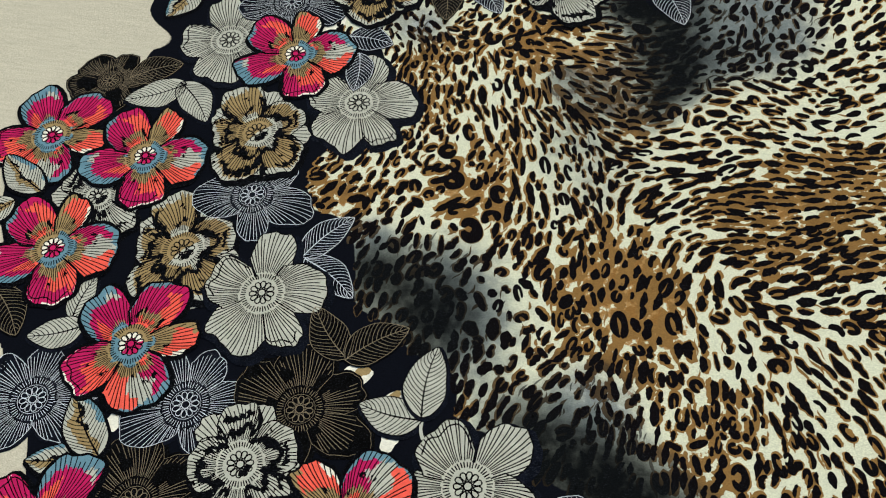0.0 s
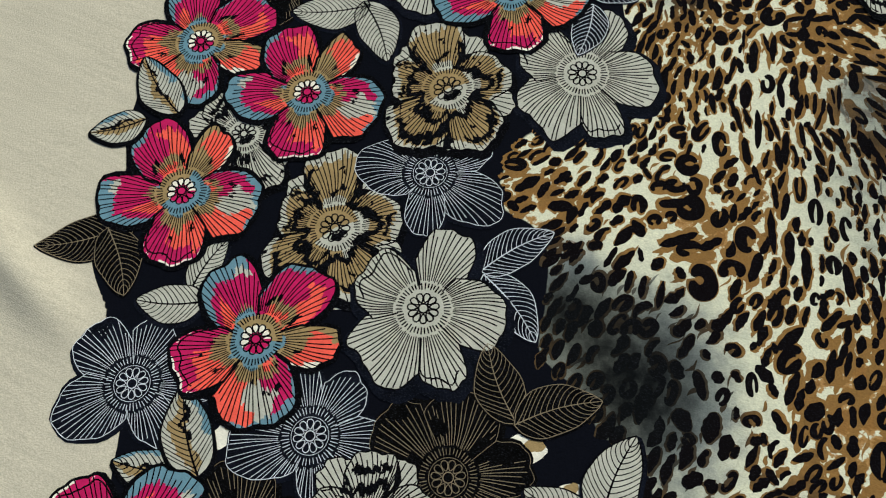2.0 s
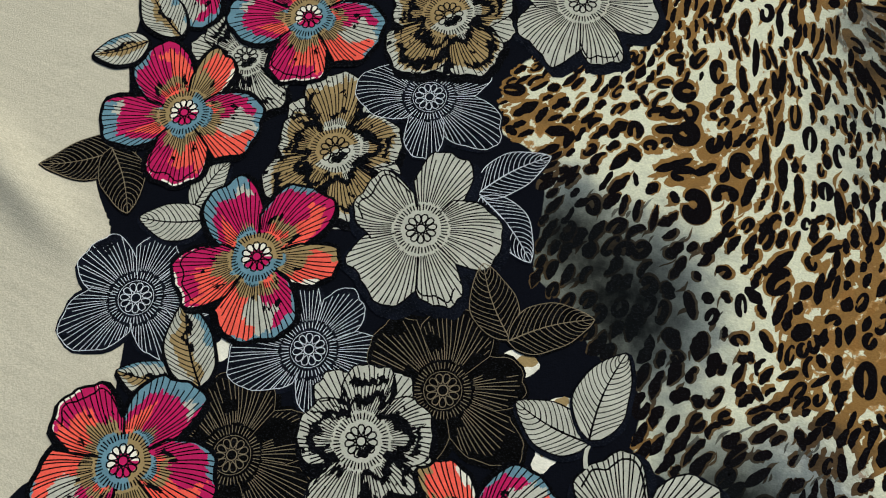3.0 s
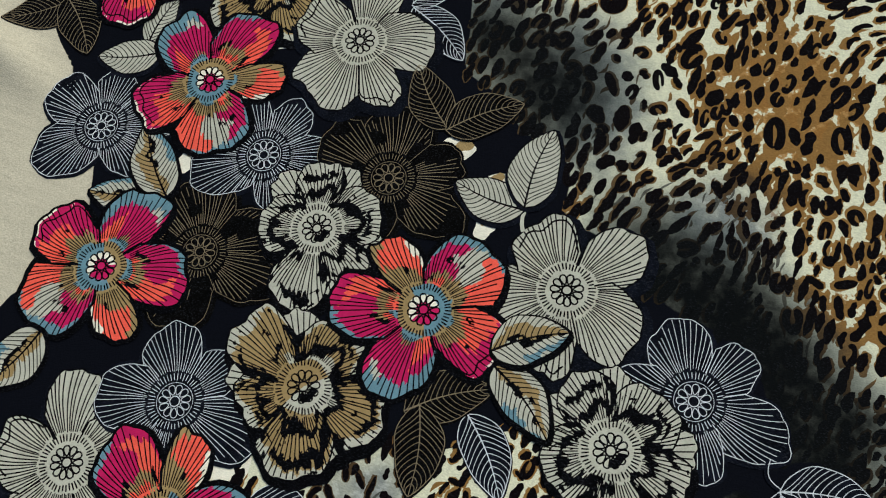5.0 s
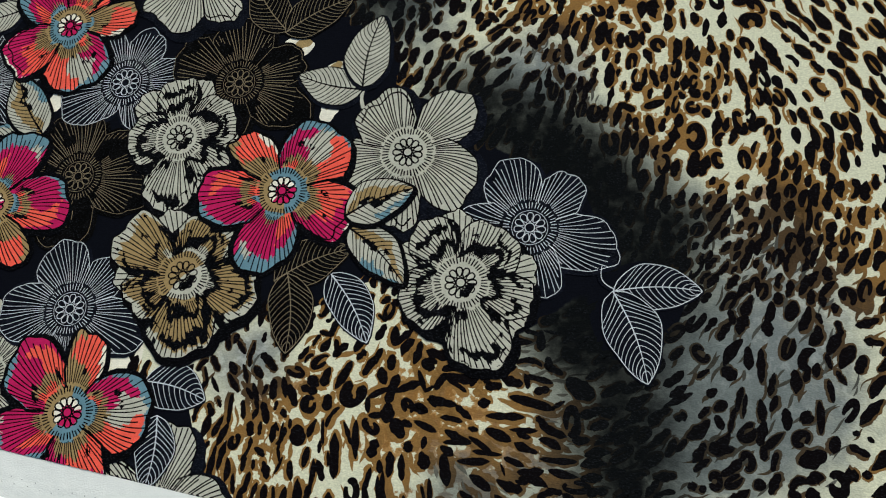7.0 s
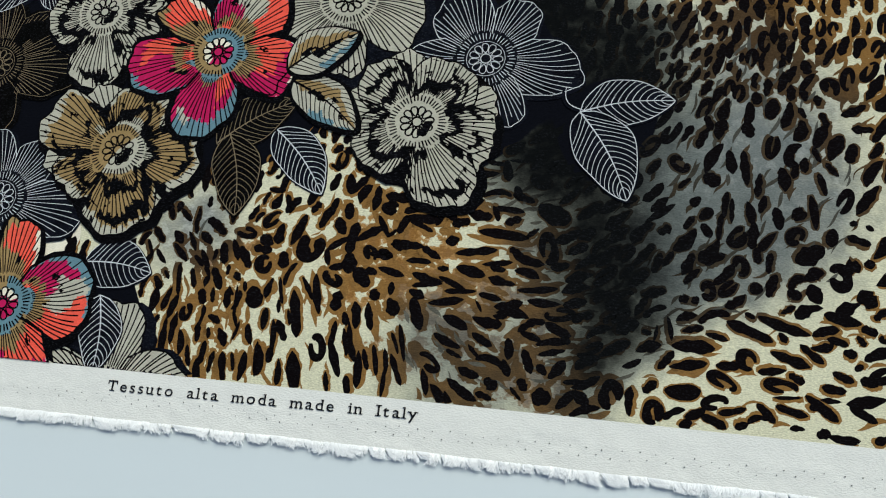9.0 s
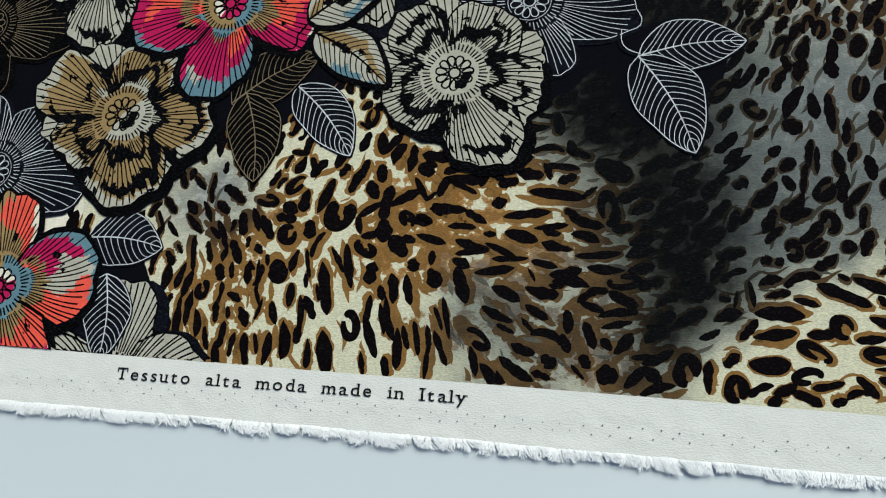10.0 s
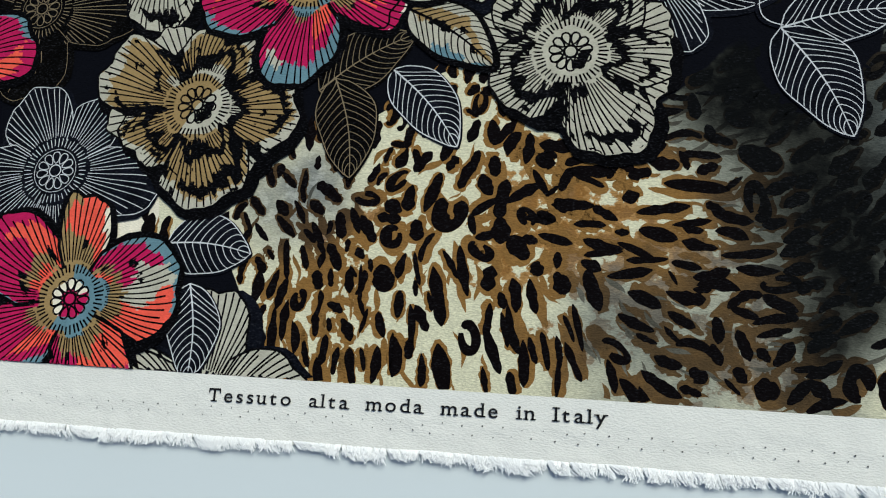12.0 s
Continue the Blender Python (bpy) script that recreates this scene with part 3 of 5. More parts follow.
flow(0.252, 0.105, 63, 2)
flow(0.257, 0.130, 68, 1.8)
flow(0.288, 0.094, 68, 1.5)
flow(0.202, 0.090, 37, 1.5)
flow(0.020, 0.057, 79, 2.2)
flow(0.287, 0.059, 27, 1.3)
flow(0.033, 0.297, 72, 1.6)
flow(0.086, 0.287, 99, 1.5)
flow(0.113, 0.261, 59, 1.8)
flow(0.091, 0.312, 82, 1.5)
flow(0.137, 0.304, 98, 1.6)
flow(0.176, 0.322, 81, 1.8)
flow(0.199, 0.279, 90, 1.4)
flow(0.165, 0.244, 72, 2)
flow(0.139, 0.236, 81, 2.2)
flow(0.230, 0.227, 81, 1.8)
flow(0.223, 0.197, 79, 1.5)
flow(0.163, 0.198, 90, 2.4)
flow(-0.046, 0.377, 39, 2)
flow(-0.025, 0.357, 51, 1.8)
flow(-0.013, 0.406, 82, 1.6)
flow(0.020, 0.447, 106, 2)
flow(0.091, 0.006, 117, 3.5)
flow(0.089, 0.450, 117, 2.4)
flow(0.039, 0.392, 59, 1.5)
flow(0.011, 0.345, 59, 1.4)
flow(0.063, 0.362, 81, 1.6)
flow(0.103, 0.370, 99, 1.7)
flow(0.193, 0.439, 30, 1.8)
flow(0.248, 0.438, 0, 2)
flow(0.329, 0.011, 23, 2.2)
flow(0.231, 0.395, 8, 2.6)
flow(0.282, 0.412, 8, 2.4)
flow(0.195, 0.398, 23, 2.4)
flow(0.281, 0.357, 27, 2)
flow(0.248, 0.352, 40, 1.6)
flow(0.217, 0.293, 121, 1.8)
flow(0.273, 0.292, 129, 2)
flow(0.278, 0.249, 121, 1.8)
flow(0.248, 0.320, 162, 1.5)

smoke(0.246, 0.080, 0.030, 0.10)
smoke(0.196, 0.060, 0.020, 0.2)
smoke(0.186, 0.030, 0.018, 0.05)
smoke(0.222, 0.032, 0.012, 0.3)
smoke(0.172, 0.015, 0.020, 0.25)
smoke(0.158, 0.198, 0.018, 0.80)
smoke(0.200, 0.118, 0.020, 0.5)
smoke(0.235, 0.130, 0.022, 0.20)
smoke(0.262, 0.150, 0.025, 0.10)
smoke(0.215, 0.120, 0.020, 0.4)
smoke(0.105, 0.440, 0.030, 0.22)
smoke(0.125, 0.400, 0.030, 0.20)
smoke(0.150, 0.025, 0.022, 0.22)
smoke(0.190, 0.148, 0.022, 0.9)
smoke(0.216, 0.148, 0.016, 0.5)
smoke(0.172, 0.182, 0.020, 0.6)
smoke(0.190, 0.055, 0.018, 0.15)
smoke(0.285, 0.075, 0.025, 0.20)
tawny(0.165, 0.020, 0.026, 0.6)
tawny(0.182, 0.038, 0.015, 0.6)
tawny(0.196, 0.008, 0.016, 0.7)
smoke(0.204, 0.003, 0.012, 0.45)
tawny(0.118, 0.028, 0.018, 0.4)
smoke(0.262, 0.095, 0.026, 0.15)
smoke(0.196, 0.112, 0.018, 0.7)
grey(0.265, 0.070, 0.020, 0.7)
grey(0.292, 0.092, 0.020, 0.7)
smoke(0.285, 0.110, 0.030, 0.10)
smoke(0.040, 0.320, 0.028, 0.15)
smoke(0.060, 0.290, 0.026, 0.30)
smoke(0.252, 0.060, 0.018, 0.25)
grey(0.285, 0.130, 0.022, 0.7)
grey(0.255, 0.165, 0.022, 0.8)
tawny(0.255, 0.185, 0.024, 0.8)
tawny(0.300, 0.170, 0.030, 0.7)


def field(key, x, y):
    """Share of one shade at places of the cloth, over all repeats of the print."""
    total = np.zeros(np.shape(x))
    for bx, by, r, weight in FIELDS[key]:
        for k in (-1, 0, 1, 2):
            d2 = (x - bx - k * REPEAT.x) ** 2 + (y - by - k * REPEAT.y) ** 2
            total += weight * np.exp(-0.65 * d2 / (r * r))
    return 1.1 * (1 - np.exp(-{"tawny": 1.15, "grey": 1.4, "smoke": 1.10}[key] * total))


def drift(x, y):
    """Direction (radians) and stretch of the spots."""
    c = np.zeros(np.shape(x))
    s, e, w = c.copy(), c.copy(), c + 1e-9
    for fx, fy, ang, stretch in FLOW:
        for k in (-1, 0, 1, 2):
            d2 = (x - fx - k * REPEAT.x) ** 2 + (y - fy - k * REPEAT.y) ** 2
            g = 1 / (d2 + 0.0004) ** 1.7
            c += g * math.cos(2 * radians(ang))
            s += g * math.sin(2 * radians(ang))
            e += g * stretch
            w += g
    return np.arctan2(s, c) / 2, e / w


BORDER = ((-0.045, -0.02), (-0.06, 0.02), (-0.05, 0.07), (0.00, 0.12), (-0.02, 0.20), (-0.06, 0.25), (-0.10, 0.32), (-0.115, 0.39), (-0.09, 0.436))


LEFT = ((-0.165, -0.02), (-0.195, 0.05), (-0.185, 0.09), (-0.165, 0.115), (-0.160, 0.13), (-0.172, 0.16), (-0.186, 0.19), (-0.222, 0.213), (-0.238, 0.235), (-0.250, 0.26), (-0.262, 0.30), (-0.275, 0.34), (-0.290, 0.38), (-0.225, 0.415), (-0.210, 0.436))


def border(y):
    """Middle of the border of flowers, between plain ground and leopard."""
    k = np.floor((y + 0.02) / REPEAT.y)
    yy = y - k * REPEAT.y
    return np.interp(yy, [b[1] for b in BORDER], [b[0] for b in BORDER]) + k * REPEAT.x


# ---- the motifs of one repeat ----
flower("coloured", -0.216, 0.290, -6, level=6)
flower("coloured", -0.183, 0.371, -13, level=6)
flower("coloured", -0.257, 0.378, -92, level=5)
flower("coloured", -0.138, 0.234, -75, level=6)
flower("coloured", -0.145, 0.120, -139, level=6)
flower("coloured", 0.018, 0.154, 47, level=6)
flower("coloured", -0.060, 0.021, -2, level=6)
flower("grey", -0.069, 0.281, 0, level=4)
flower("grey", -0.002, -0.017, -2, level=1)
flower("grey", 0.079, 0.186, -38, level=3)
flower("grey", -0.114, 0.028, 20, level=3)
flower("navy", -0.098, 0.351, -4, level=3)
flower("navy", -0.183, 0.190, 38, level=2)
flower("navy", -0.091, 0.203, 18, level=3)
flower("navy", -0.078, 0.072, -2, level=4)
flower("navy", 0.149, 0.156, 0, level=3)
flower("olive", -0.111, 0.402, -5, level=4)
flower("olive", -0.130, 0.303, -13, level=3)
flower("olive", -0.022, 0.100, 25, level=5)
flower("ash", -0.048, 0.175, -14, 0.96, level=4)
flower("ash", 0.121, 0.122, 10, 1.0, level=5)
flower("black", -0.024, 0.212, 0, 1.0, level=3)
flower("black", -0.100, 0.144, 12, 1.0, level=3)
flower("ash", -0.203, 0.334, 30, 0.85, level=1)
flower("black", -0.236, 0.433, 40, 0.72, level=1)
leaf("black", -0.229, 0.265, -140, 0.0525, level=3)
leaf("black", -0.241, 0.256, -45, 0.041, 0.32, level=4)
leaf("mixed", -0.243, 0.331, 147, 0.0455, level=7)
leaf("mixed", -0.258, 0.321, -140, 0.0320, 0.34, level=5)
leaf("grey", -0.172, 0.241, -158, 0.036, 0.32, level=3)
leaf("grey", -0.182, 0.243, 84, 0.033, level=2)
leaf("mixed", -0.130, 0.165, 130, 0.0455, 0.29, level=5)
leaf("mixed", -0.136, 0.165, -164, 0.037, 0.29, level=4)
leaf("navy", -0.051, 0.310, 53, 0.0425, level=3)
leaf("navy", -0.049, 0.309, -31, 0.0432, level=3)
leaf("black", -0.006, 0.246, 39, 0.0426, 0.30, level=5)
leaf("black", -0.005, 0.247, 133, 0.041, 0.30, level=4)
leaf("grey", 0.047, 0.218, 175, 0.0385, 0.32, level=4)
leaf("grey", 0.046, 0.219, 89, 0.045, 0.30, level=5)
leaf("mixed", 0.055, 0.146, 33, 0.0383, 0.33, level=7)
leaf("mixed", 0.059, 0.140, -35, 0.0416, 0.28, level=6)
leaf("black", 0.033, 0.111, -76, 0.0412, 0.30, level=4)
leaf("black", 0.027, 0.106, 34, 0.0424, 0.30, level=3)
leaf("navy", 0.055, 0.115, -49, 0.0411, 0.28, level=2)
leaf("navy", 0.194, 0.131, 10, 0.0416, 0.30, level=3)
leaf("navy", 0.194, 0.131, -61, 0.047, 0.30, level=4)
leaf("navy", -0.025, 0.044, -5, 0.0341, 0.38, level=3)
leaf("navy", -0.013, 0.029, -83, 0.036, 0.30, level=2)
leaf("grey", -0.177, 0.438, -153, 0.0461, 0.30, level=2)
leaf("grey", -0.182, 0.439, -46, 0.046, 0.28, level=2)
leaf("mixed", -0.158, 0.080, -112, 0.038, 0.36, level=2)
leaf("black", -0.222, 0.438, 28, 0.040, 0.34, level=1)

# ---- table and floor ----
floor = box_part("floor", -2.5, 2.5, -2.5, 2.5, -0.80, -0.75, FLOOR_GREY)
tagged(floor, "plain grey floor beneath the table", "floor", kind="structure")
table = new("table")
table.location = (0, 0.25, -0.75)
tagged(table, "plain white smooth table that carries the cloth", "table")
top = box_part("tabletop", -0.75, 0.75, -0.75, 0.75, 0.722, 0.75, TABLE_WHITE, table, 0.004)
for sx in (-0.68, 0.68):
    for sy in (-0.68, 0.68):
        box_part("leg", sx - 0.03, sx + 0.03, sy - 0.03, sy + 0.03, 0.0, 0.722, TABLE_WHITE, table)

# ---- the cloth ----
nx, ny = 420, 310
gx, gy = np.meshgrid(np.linspace(*CLOTH_X, nx), np.linspace(EDGE, CLOTH_TOP, ny), indexing="ij")
gx, gy = gx.ravel(), gy.ravel()
cloth = mesh_ob("fabric", np.stack([gx, gy, height(gx, gy)], 1), grid_faces(nx, ny), [LEOPARD])
tagged(cloth, "floral and leopard printed fabric lying flat on a white table", "fabric")


OPENINGS = ((-0.022, 0.057, 0.011), (0.004, 0.058, 0.013), (0.022, 0.068, 0.012), (0.041, 0.068, 0.014), (0.060, 0.082, 0.012), (0.074, 0.100, 0.011), (0.087, 0.105, 0.009), (0.020, 0.037, 0.009))


def dark_ground(x, y):
    """Share of the dark ground that joins the motifs of the border."""
    dark = np.zeros(len(x))
    spots = [(m[1], m[2], 0.0285 * m[4], 1.0) for m in MOTIFS]
    spots += [(l[1] + math.cos(radians(l[3])) * l[4] * 0.5, l[2] + math.sin(radians(l[3])) * l[4] * 0.5, 0.0145, 0.75) for l in LEAVES]
    spots.append((-0.160, 0.072, 0.026, 1.0))
    # places where the coat shows between the motifs
    spots += [(bx, by, r, -1.1) for bx, by, r in OPENINGS]
    for mx, my, r, w in spots:
        for k in (0, 1):
            d2 = (x - mx - k * REPEAT.x) ** 2 + (y - my - k * REPEAT.y) ** 2
            dark += w * np.exp(-d2 / (2 * r * r))
    k = np.floor((y + 0.02) / REPEAT.y)
    limit = np.interp(y - k * REPEAT.y, [p[1] for p in LEFT], [p[0] for p in LEFT]) + k * REPEAT.x
    return dark * 0.5 / 0.56 * np.clip((x - limit) / 0.016 + 0.5, 0, 1)


def shares(ob, x, y, ground=False):
    data = {key: field(key, x, y) for key in FIELDS}
    if ground:
        data["spotted"] = 0.5 + np.clip((x - border(y)) / 0.02, -0.5, 0.5)
        data["dark"] = dark_ground(x, y)
    for key, values in data.items():
        a = ob.data.attributes.new(key, "FLOAT", "POINT")
        a.data.foreach_set("value", values.astype(np.float32))


shares(cloth, gx, gy, True)

# selvage: unprinted strip with a frayed edge
SEL_END = -0.0254
nx2 = 1000
sx, sy = np.meshgrid(np.linspace(*CLOTH_X, nx2), np.linspace(EDGE, SEL_END, 26), indexing="ij")
sy = np.where(sy < SEL_END + 0.0004, sy + 0.0007 * (grain(sx, sy, 0.02, 8) - 0.5) + 0.0008 * np.sin(sx * 7), sy)
sz = height(sx, np.full_like(sx, EDGE)) + 0.00020 + (0.0004 * (grain(sx, sy * 1.5, 0.007, 9) - 0.5) + 0.00018 * (grain(sx + 2, sy + 2, 0.0022, 10) - 0.5)) * np.clip((EDGE - sy) / 0.01, 0, 1)
selvage = mesh_ob("selvage", np.stack([sx, sy, sz], -1).reshape(-1, 3), grid_faces(nx2, 26), [SELVAGE], cloth, "unprinted white woven edge strip")

fv, ff, n = [], [], 0
tufts = np.sort(rng.random(900)) * (CLOTH_X[1] - CLOTH_X[0]) + CLOTH_X[0]
tuft_lean, tuft_long = (rng.random(900) - 0.5) * 1.1, 0.75 + 0.45 * rng.random(900)
for i in range(34000):
    x0 = CLOTH_X[0] + (CLOTH_X[1] - CLOTH_X[0]) * rng.random()
    near = min(int(np.searchsorted(tufts, x0)), 899)
    lean = 0.25 + tuft_lean[near] + (rng.random() - 0.5) * 0.9
    length = (0.0017 + 0.0030 * rng.random() ** 1.3) * tuft_long[near] + 0.0005 * math.sin(x0 * 130)
    t = np.linspace(0, 1, 5)
    px = x0 + lean * length * t ** 1.4 + 0.25 * (tufts[near] - x0) * t
    py = SEL_END + 0.0012 + 0.0008 * math.sin(x0 * 7) - length * t
    lift = 0.0002 + 0.0013 * rng.random()
    pz = 0.0012 + lift * t ** 0.8
    w = 0.00009 + 0.00008 * rng.random()
    fv.append(np.concatenate([np.stack([px - w, py, pz], 1), np.stack([px + w, py + lean * w, pz + 0.00004], 1)]))
    k = np.arange(4)
    ff.append(np.stack([k, k + 1, k + 6, k + 5], 1) + n)
    n += 10
tagged(mesh_ob("fringe", np.vstack(fv), np.vstack(ff), [THREAD], cloth, "frayed white threads along the cut edge"), kind="stuff")

hv, hf, n = [], [], 0
for i in range(150):
    for row in range(2):
        hx = -0.5 + i * 0.0068 + (0.0034 if row else 0) + (rng.random() - 0.5) * 0.0016
        hy = -0.0150 - row * 0.0026 + (rng.random() - 0.5) * 0.0012
        t = np.linspace(0, 2 * math.pi, 8)[:-1]
        r = 0.00017 + 0.00014 * rng.random()
        hv.append(np.stack([hx + np.cos(t) * r, hy + np.sin(t) * r, np.full(7, 0.00172)], 1))
        hf.append(list(range(n, n + 7)))
        n += 7
tagged(mesh_ob("perforation", np.vstack(hv), hf, [HOLE], selvage), kind="stuff")

SERIFS = {
    "T": ((0.5, 0.0, 0.0021), (0.04, 0.88, 0.0004), (0.96, 0.88, 0.0004)),
    "I": ((0.5, 0.0, 0.0022), (0.5, 1.0, 0.0022)),
    "l": ((0.5, 0.0, 0.0019), (0.1, 1.0, 0.0010)),
    "i": ((0.5, 0.0, 0.0019), (0.1, 0.70, 0.0010)),
    "n": ((0.10, 0.0, 0.0015), (0.92, 0.0, 0.0015), (0.02, 0.97, 0.0009)),
    "m": ((0.06, 0.0, 0.0014), (0.5, 0.0, 0.0014), (0.95, 0.0, 0.0014), (0.01, 0.97, 0.0009)),
    "u": ((0.03, 1.0, 0.0011), (0.84, 1.0, 0.0011), (1.03, 0.0, 0.0010)),
    "d": ((1.03, 0.0, 0.0010), (0.82, 1.0, 0.0011)),
    "a": ((1.05, 0.0, 0.0009),),
    "y": ((0.10, 1.0, 0.0015), (0.92, 1.0, 0.0015)),
}


def glyph(letter):
    """Outline of one letter of the built-in font as flat points and faces, with its serifs."""
    text = bpy.data.curves.new("letter", "FONT")
    text.body, text.size, text.offset = letter, 0.0066, 0.00004
    ob = new("letter", text)
    bpy.context.view_layer.update()
    me = bpy.data.meshes.new_from_object(ob.evaluated_get(bpy.context.evaluated_depsgraph_get()))
    pts = np.array([v.co[:2] for v in me.vertices])
    faces = [list(p.vertices) for p in me.polygons]
    bpy.data.objects.remove(ob)
    bpy.data.meshes.remove(me)
    low, high = pts.min(0), pts.max(0)
    for fx, fy, wide in SERIFS.get(letter, ()):
        thick = 0.0011 if wide < 0.0005 else 0.00042
        cx = low[0] + fx * (high[0] - low[0])
        cy = low[1] + fy * (high[1] - low[1]) + (thick / 2 if fy < 0.5 else -thick / 2)
        k = len(pts)
        pts = np.vstack([pts, [(cx - wide / 2, cy - thick / 2), (cx + wide / 2, cy - thick / 2), (cx + wide / 2, cy + thick / 2), (cx - wide / 2, cy + thick / 2)]])
        faces.append([k, k + 1, k + 2, k + 3])
    pts[:, 0] -= low[0]
    return pts, faces, high[0] - low[0]


tv, tf, cursor, n = [], [], 0.0, 0
for letter in "Tessuto alta moda made in Italy":
    if letter == " ":
        cursor += 0.0046
        continue
    pts, faces, wide = glyph(letter)
    tv.append(pts + (cursor, 0))
    tf += [[v + n for v in f] for f in faces]
    n += len(pts)
    cursor += wide + 0.00135
tv = np.vstack(tv) * (0.139 / cursor, 1.0)
lettering = mesh_ob("lettering", np.column_stack([tv, np.zeros(len(tv))]), tf, [PRINT_BLACK], selvage, "black serif lettering printed on the selvage", smooth=False)
lettering.location = (0.001, -0.0128, 0.00185)
lettering.rotation_euler = (0, 0, radians(0.7))

# ---- print the motifs ----
for k in (0, 1):
    for style, x, y, turn, size, level in MOTIFS:
        build_flower(style, x + k * REPEAT.x, y + k * REPEAT.y, turn, size, level, cloth, k == 0)
    for style, x, y, turn, length, wide_, level, curl in LEAVES:
        build_leaf(style, x + k * REPEAT.x, y + k * REPEAT.y, turn, length, wide_, level, curl, cloth)


def stem(x0, y0, x1, y1, width, ink, bow=0.0):
    """A drawn stalk between two motifs."""
    for k in (0, 1):
        t = np.linspace(0, 1, 9)
        px = x0 + (x1 - x0) * t + bow * np.sin(t * math.pi) * (y1 - y0) + k * REPEAT.x
        py = y0 + (y1 - y0) * t - bow * np.sin(t * math.pi) * (x1 - x0) + k * REPEAT.y
        line = Lines()
        line.stroke(np.stack([px, py], 1), width, width * 1.2)
        line.build("printed_stem", 0.0006, ink, cloth)


stem(0.047, 0.219, 0.0495, 0.207, 0.0017, GREY, 0.1)
stem(0.186, 0.143, 0.194, 0.131, 0.0009, NAVY, 0.25)
stem(0.187, 0.143, 0.195, 0.132, 0.00035, CHALK, 0.25)

# ---- leopard spots that stand apart in the print: place, direction, length and width in millimetres ----
SPOTS = []


def spot(kind, x, y, turn, length, width):
    SPOTS.append((kind, x, y, radians(turn), length / 1000, width / 1000))


spot("patch", 0.0860, 0.1070, 45, 5.7, 3.3)
spot("patch", 0.0925, 0.1065, 31, 5.8, 3.9)
spot("patch", 0.0970, 0.1000, 104, 8.2, 3.6)
spot("patch", 0.0865, 0.0975, 149, 5.8, 1.9)
spot("patch", 0.0950, 0.0900, 101, 10.2, 4.1)
spot("patch", 0.0990, 0.0900, 51, 12.8, 3.3)
spot("patch", 0.0875, 0.0905, 72, 9.5, 3.6)
spot("patch", 0.1075, 0.0840, 85, 12.0, 3.7)
spot("patch", 0.1150, 0.0800, 0, 8.0, 5.3)
spot("patch", 0.0965, 0.0770, 97, 8.1, 4.3)
spot("patch", 0.0600, 0.0845, 171, 6.1, 3.0)
spot("patch", 0.0700, 0.0780, 53, 10.0, 4.0)
spot("patch", 0.0675, 0.0785, 108, 9.5, 2.8)
spot("patch", 0.0665, 0.0640, 84, 10.0, 4.7)
spot("patch", 0.0745, 0.0665, 72, 15.8, 4.3)
spot("ring", 0.0815, 0.0590, 94, 14.0, 12.0)
spot("patch", 0.0860, 0.0735, 70, 11.7, 3.7)
spot("patch", 0.0890, 0.0785, 77, 9.2, 3.2)
spot("patch", 0.0940, 0.0700, 117, 8.9, 4.6)
spot("patch", 0.1000, 0.0645, 82, 15.1, 4.8)
spot("patch", 0.0940, 0.0615, 35, 12.2, 2.9)
spot("patch", 0.1130, 0.0710, 121, 11.7, 2.4)
spot("patch", 0.1170, 0.0680, 45, 5.7, 1.9)
spot("patch", 0.1090, 0.0580, 117, 8.9, 5.1)
spot("patch", 0.1135, 0.0575, 175, 11.0, 3.3)
spot("patch", 0.1200, 0.0625, 129, 6.4, 4.0)
spot("patch", 0.0995, 0.0530, 96, 10.0, 5.7)
spot("patch", 0.0950, 0.0510, 14, 8.2, 3.6)
spot("patch", 0.0900, 0.0550, 104, 8.2, 2.7)
spot("patch", 0.1100, 0.0495, 171, 6.1, 3.1)
spot("patch", 0.0695, 0.0520, 97, 8.1, 4.7)
spot("patch", 0.0380, 0.0645, 140, 7.8, 3.1)
spot("patch", 0.0345, 0.0670, 150, 8.1, 4.5)
spot("patch", 0.0505, 0.0635, 175, 11.0, 5.0)
spot("patch", 0.0610, 0.0610, 146, 7.2, 5.0)
spot("patch", 0.0595, 0.0565, 174, 9.1, 3.7)
spot("patch", 0.0615, 0.0495, 96, 9.1, 7.0)
spot("patch", 0.0420, 0.0530, 101, 10.2, 4.4)
spot("patch", 0.0520, 0.0520, 121, 11.7, 4.0)
spot("patch", 0.0470, 0.0550, 112, 10.8, 2.8)
spot("patch", 0.0320, 0.0595, 140, 7.8, 3.8)
spot("patch", 0.0185, 0.0590, 130, 7.8, 3.6)
spot("patch", 0.0090, 0.0595, 131, 9.2, 3.1)
spot("patch", 0.0120, 0.0715, 114, 9.8, 3.0)
spot("patch", 0.0200, 0.0700, 135, 8.5, 2.6)
spot("patch", 0.0260, 0.0650, 104, 8.2, 2.0)
spot("patch", 0.0255, 0.0575, 119, 10.3, 2.2)
spot("patch", 0.0060, 0.0530, 117, 8.9, 1.8)
spot("patch", 0.0120, 0.0495, 131, 9.2, 2.1)
spot("patch", 0.0210, 0.0520, 135, 11.3, 2.8)
spot("patch", 0.0335, 0.0495, 119, 10.3, 2.9)
spot("patch", 0.0305, 0.0485, 135, 7.1, 2.6)
spot("patch", 0.0230, 0.0395, 98, 15.1, 2.7)
spot("patch", 0.0130, 0.0370, 124, 7.2, 3.1)
spot("patch", 0.0165, 0.0410, 127, 5.0, 1.7)
spot("patch", 0.0295, 0.0405, 108, 9.5, 2.4)
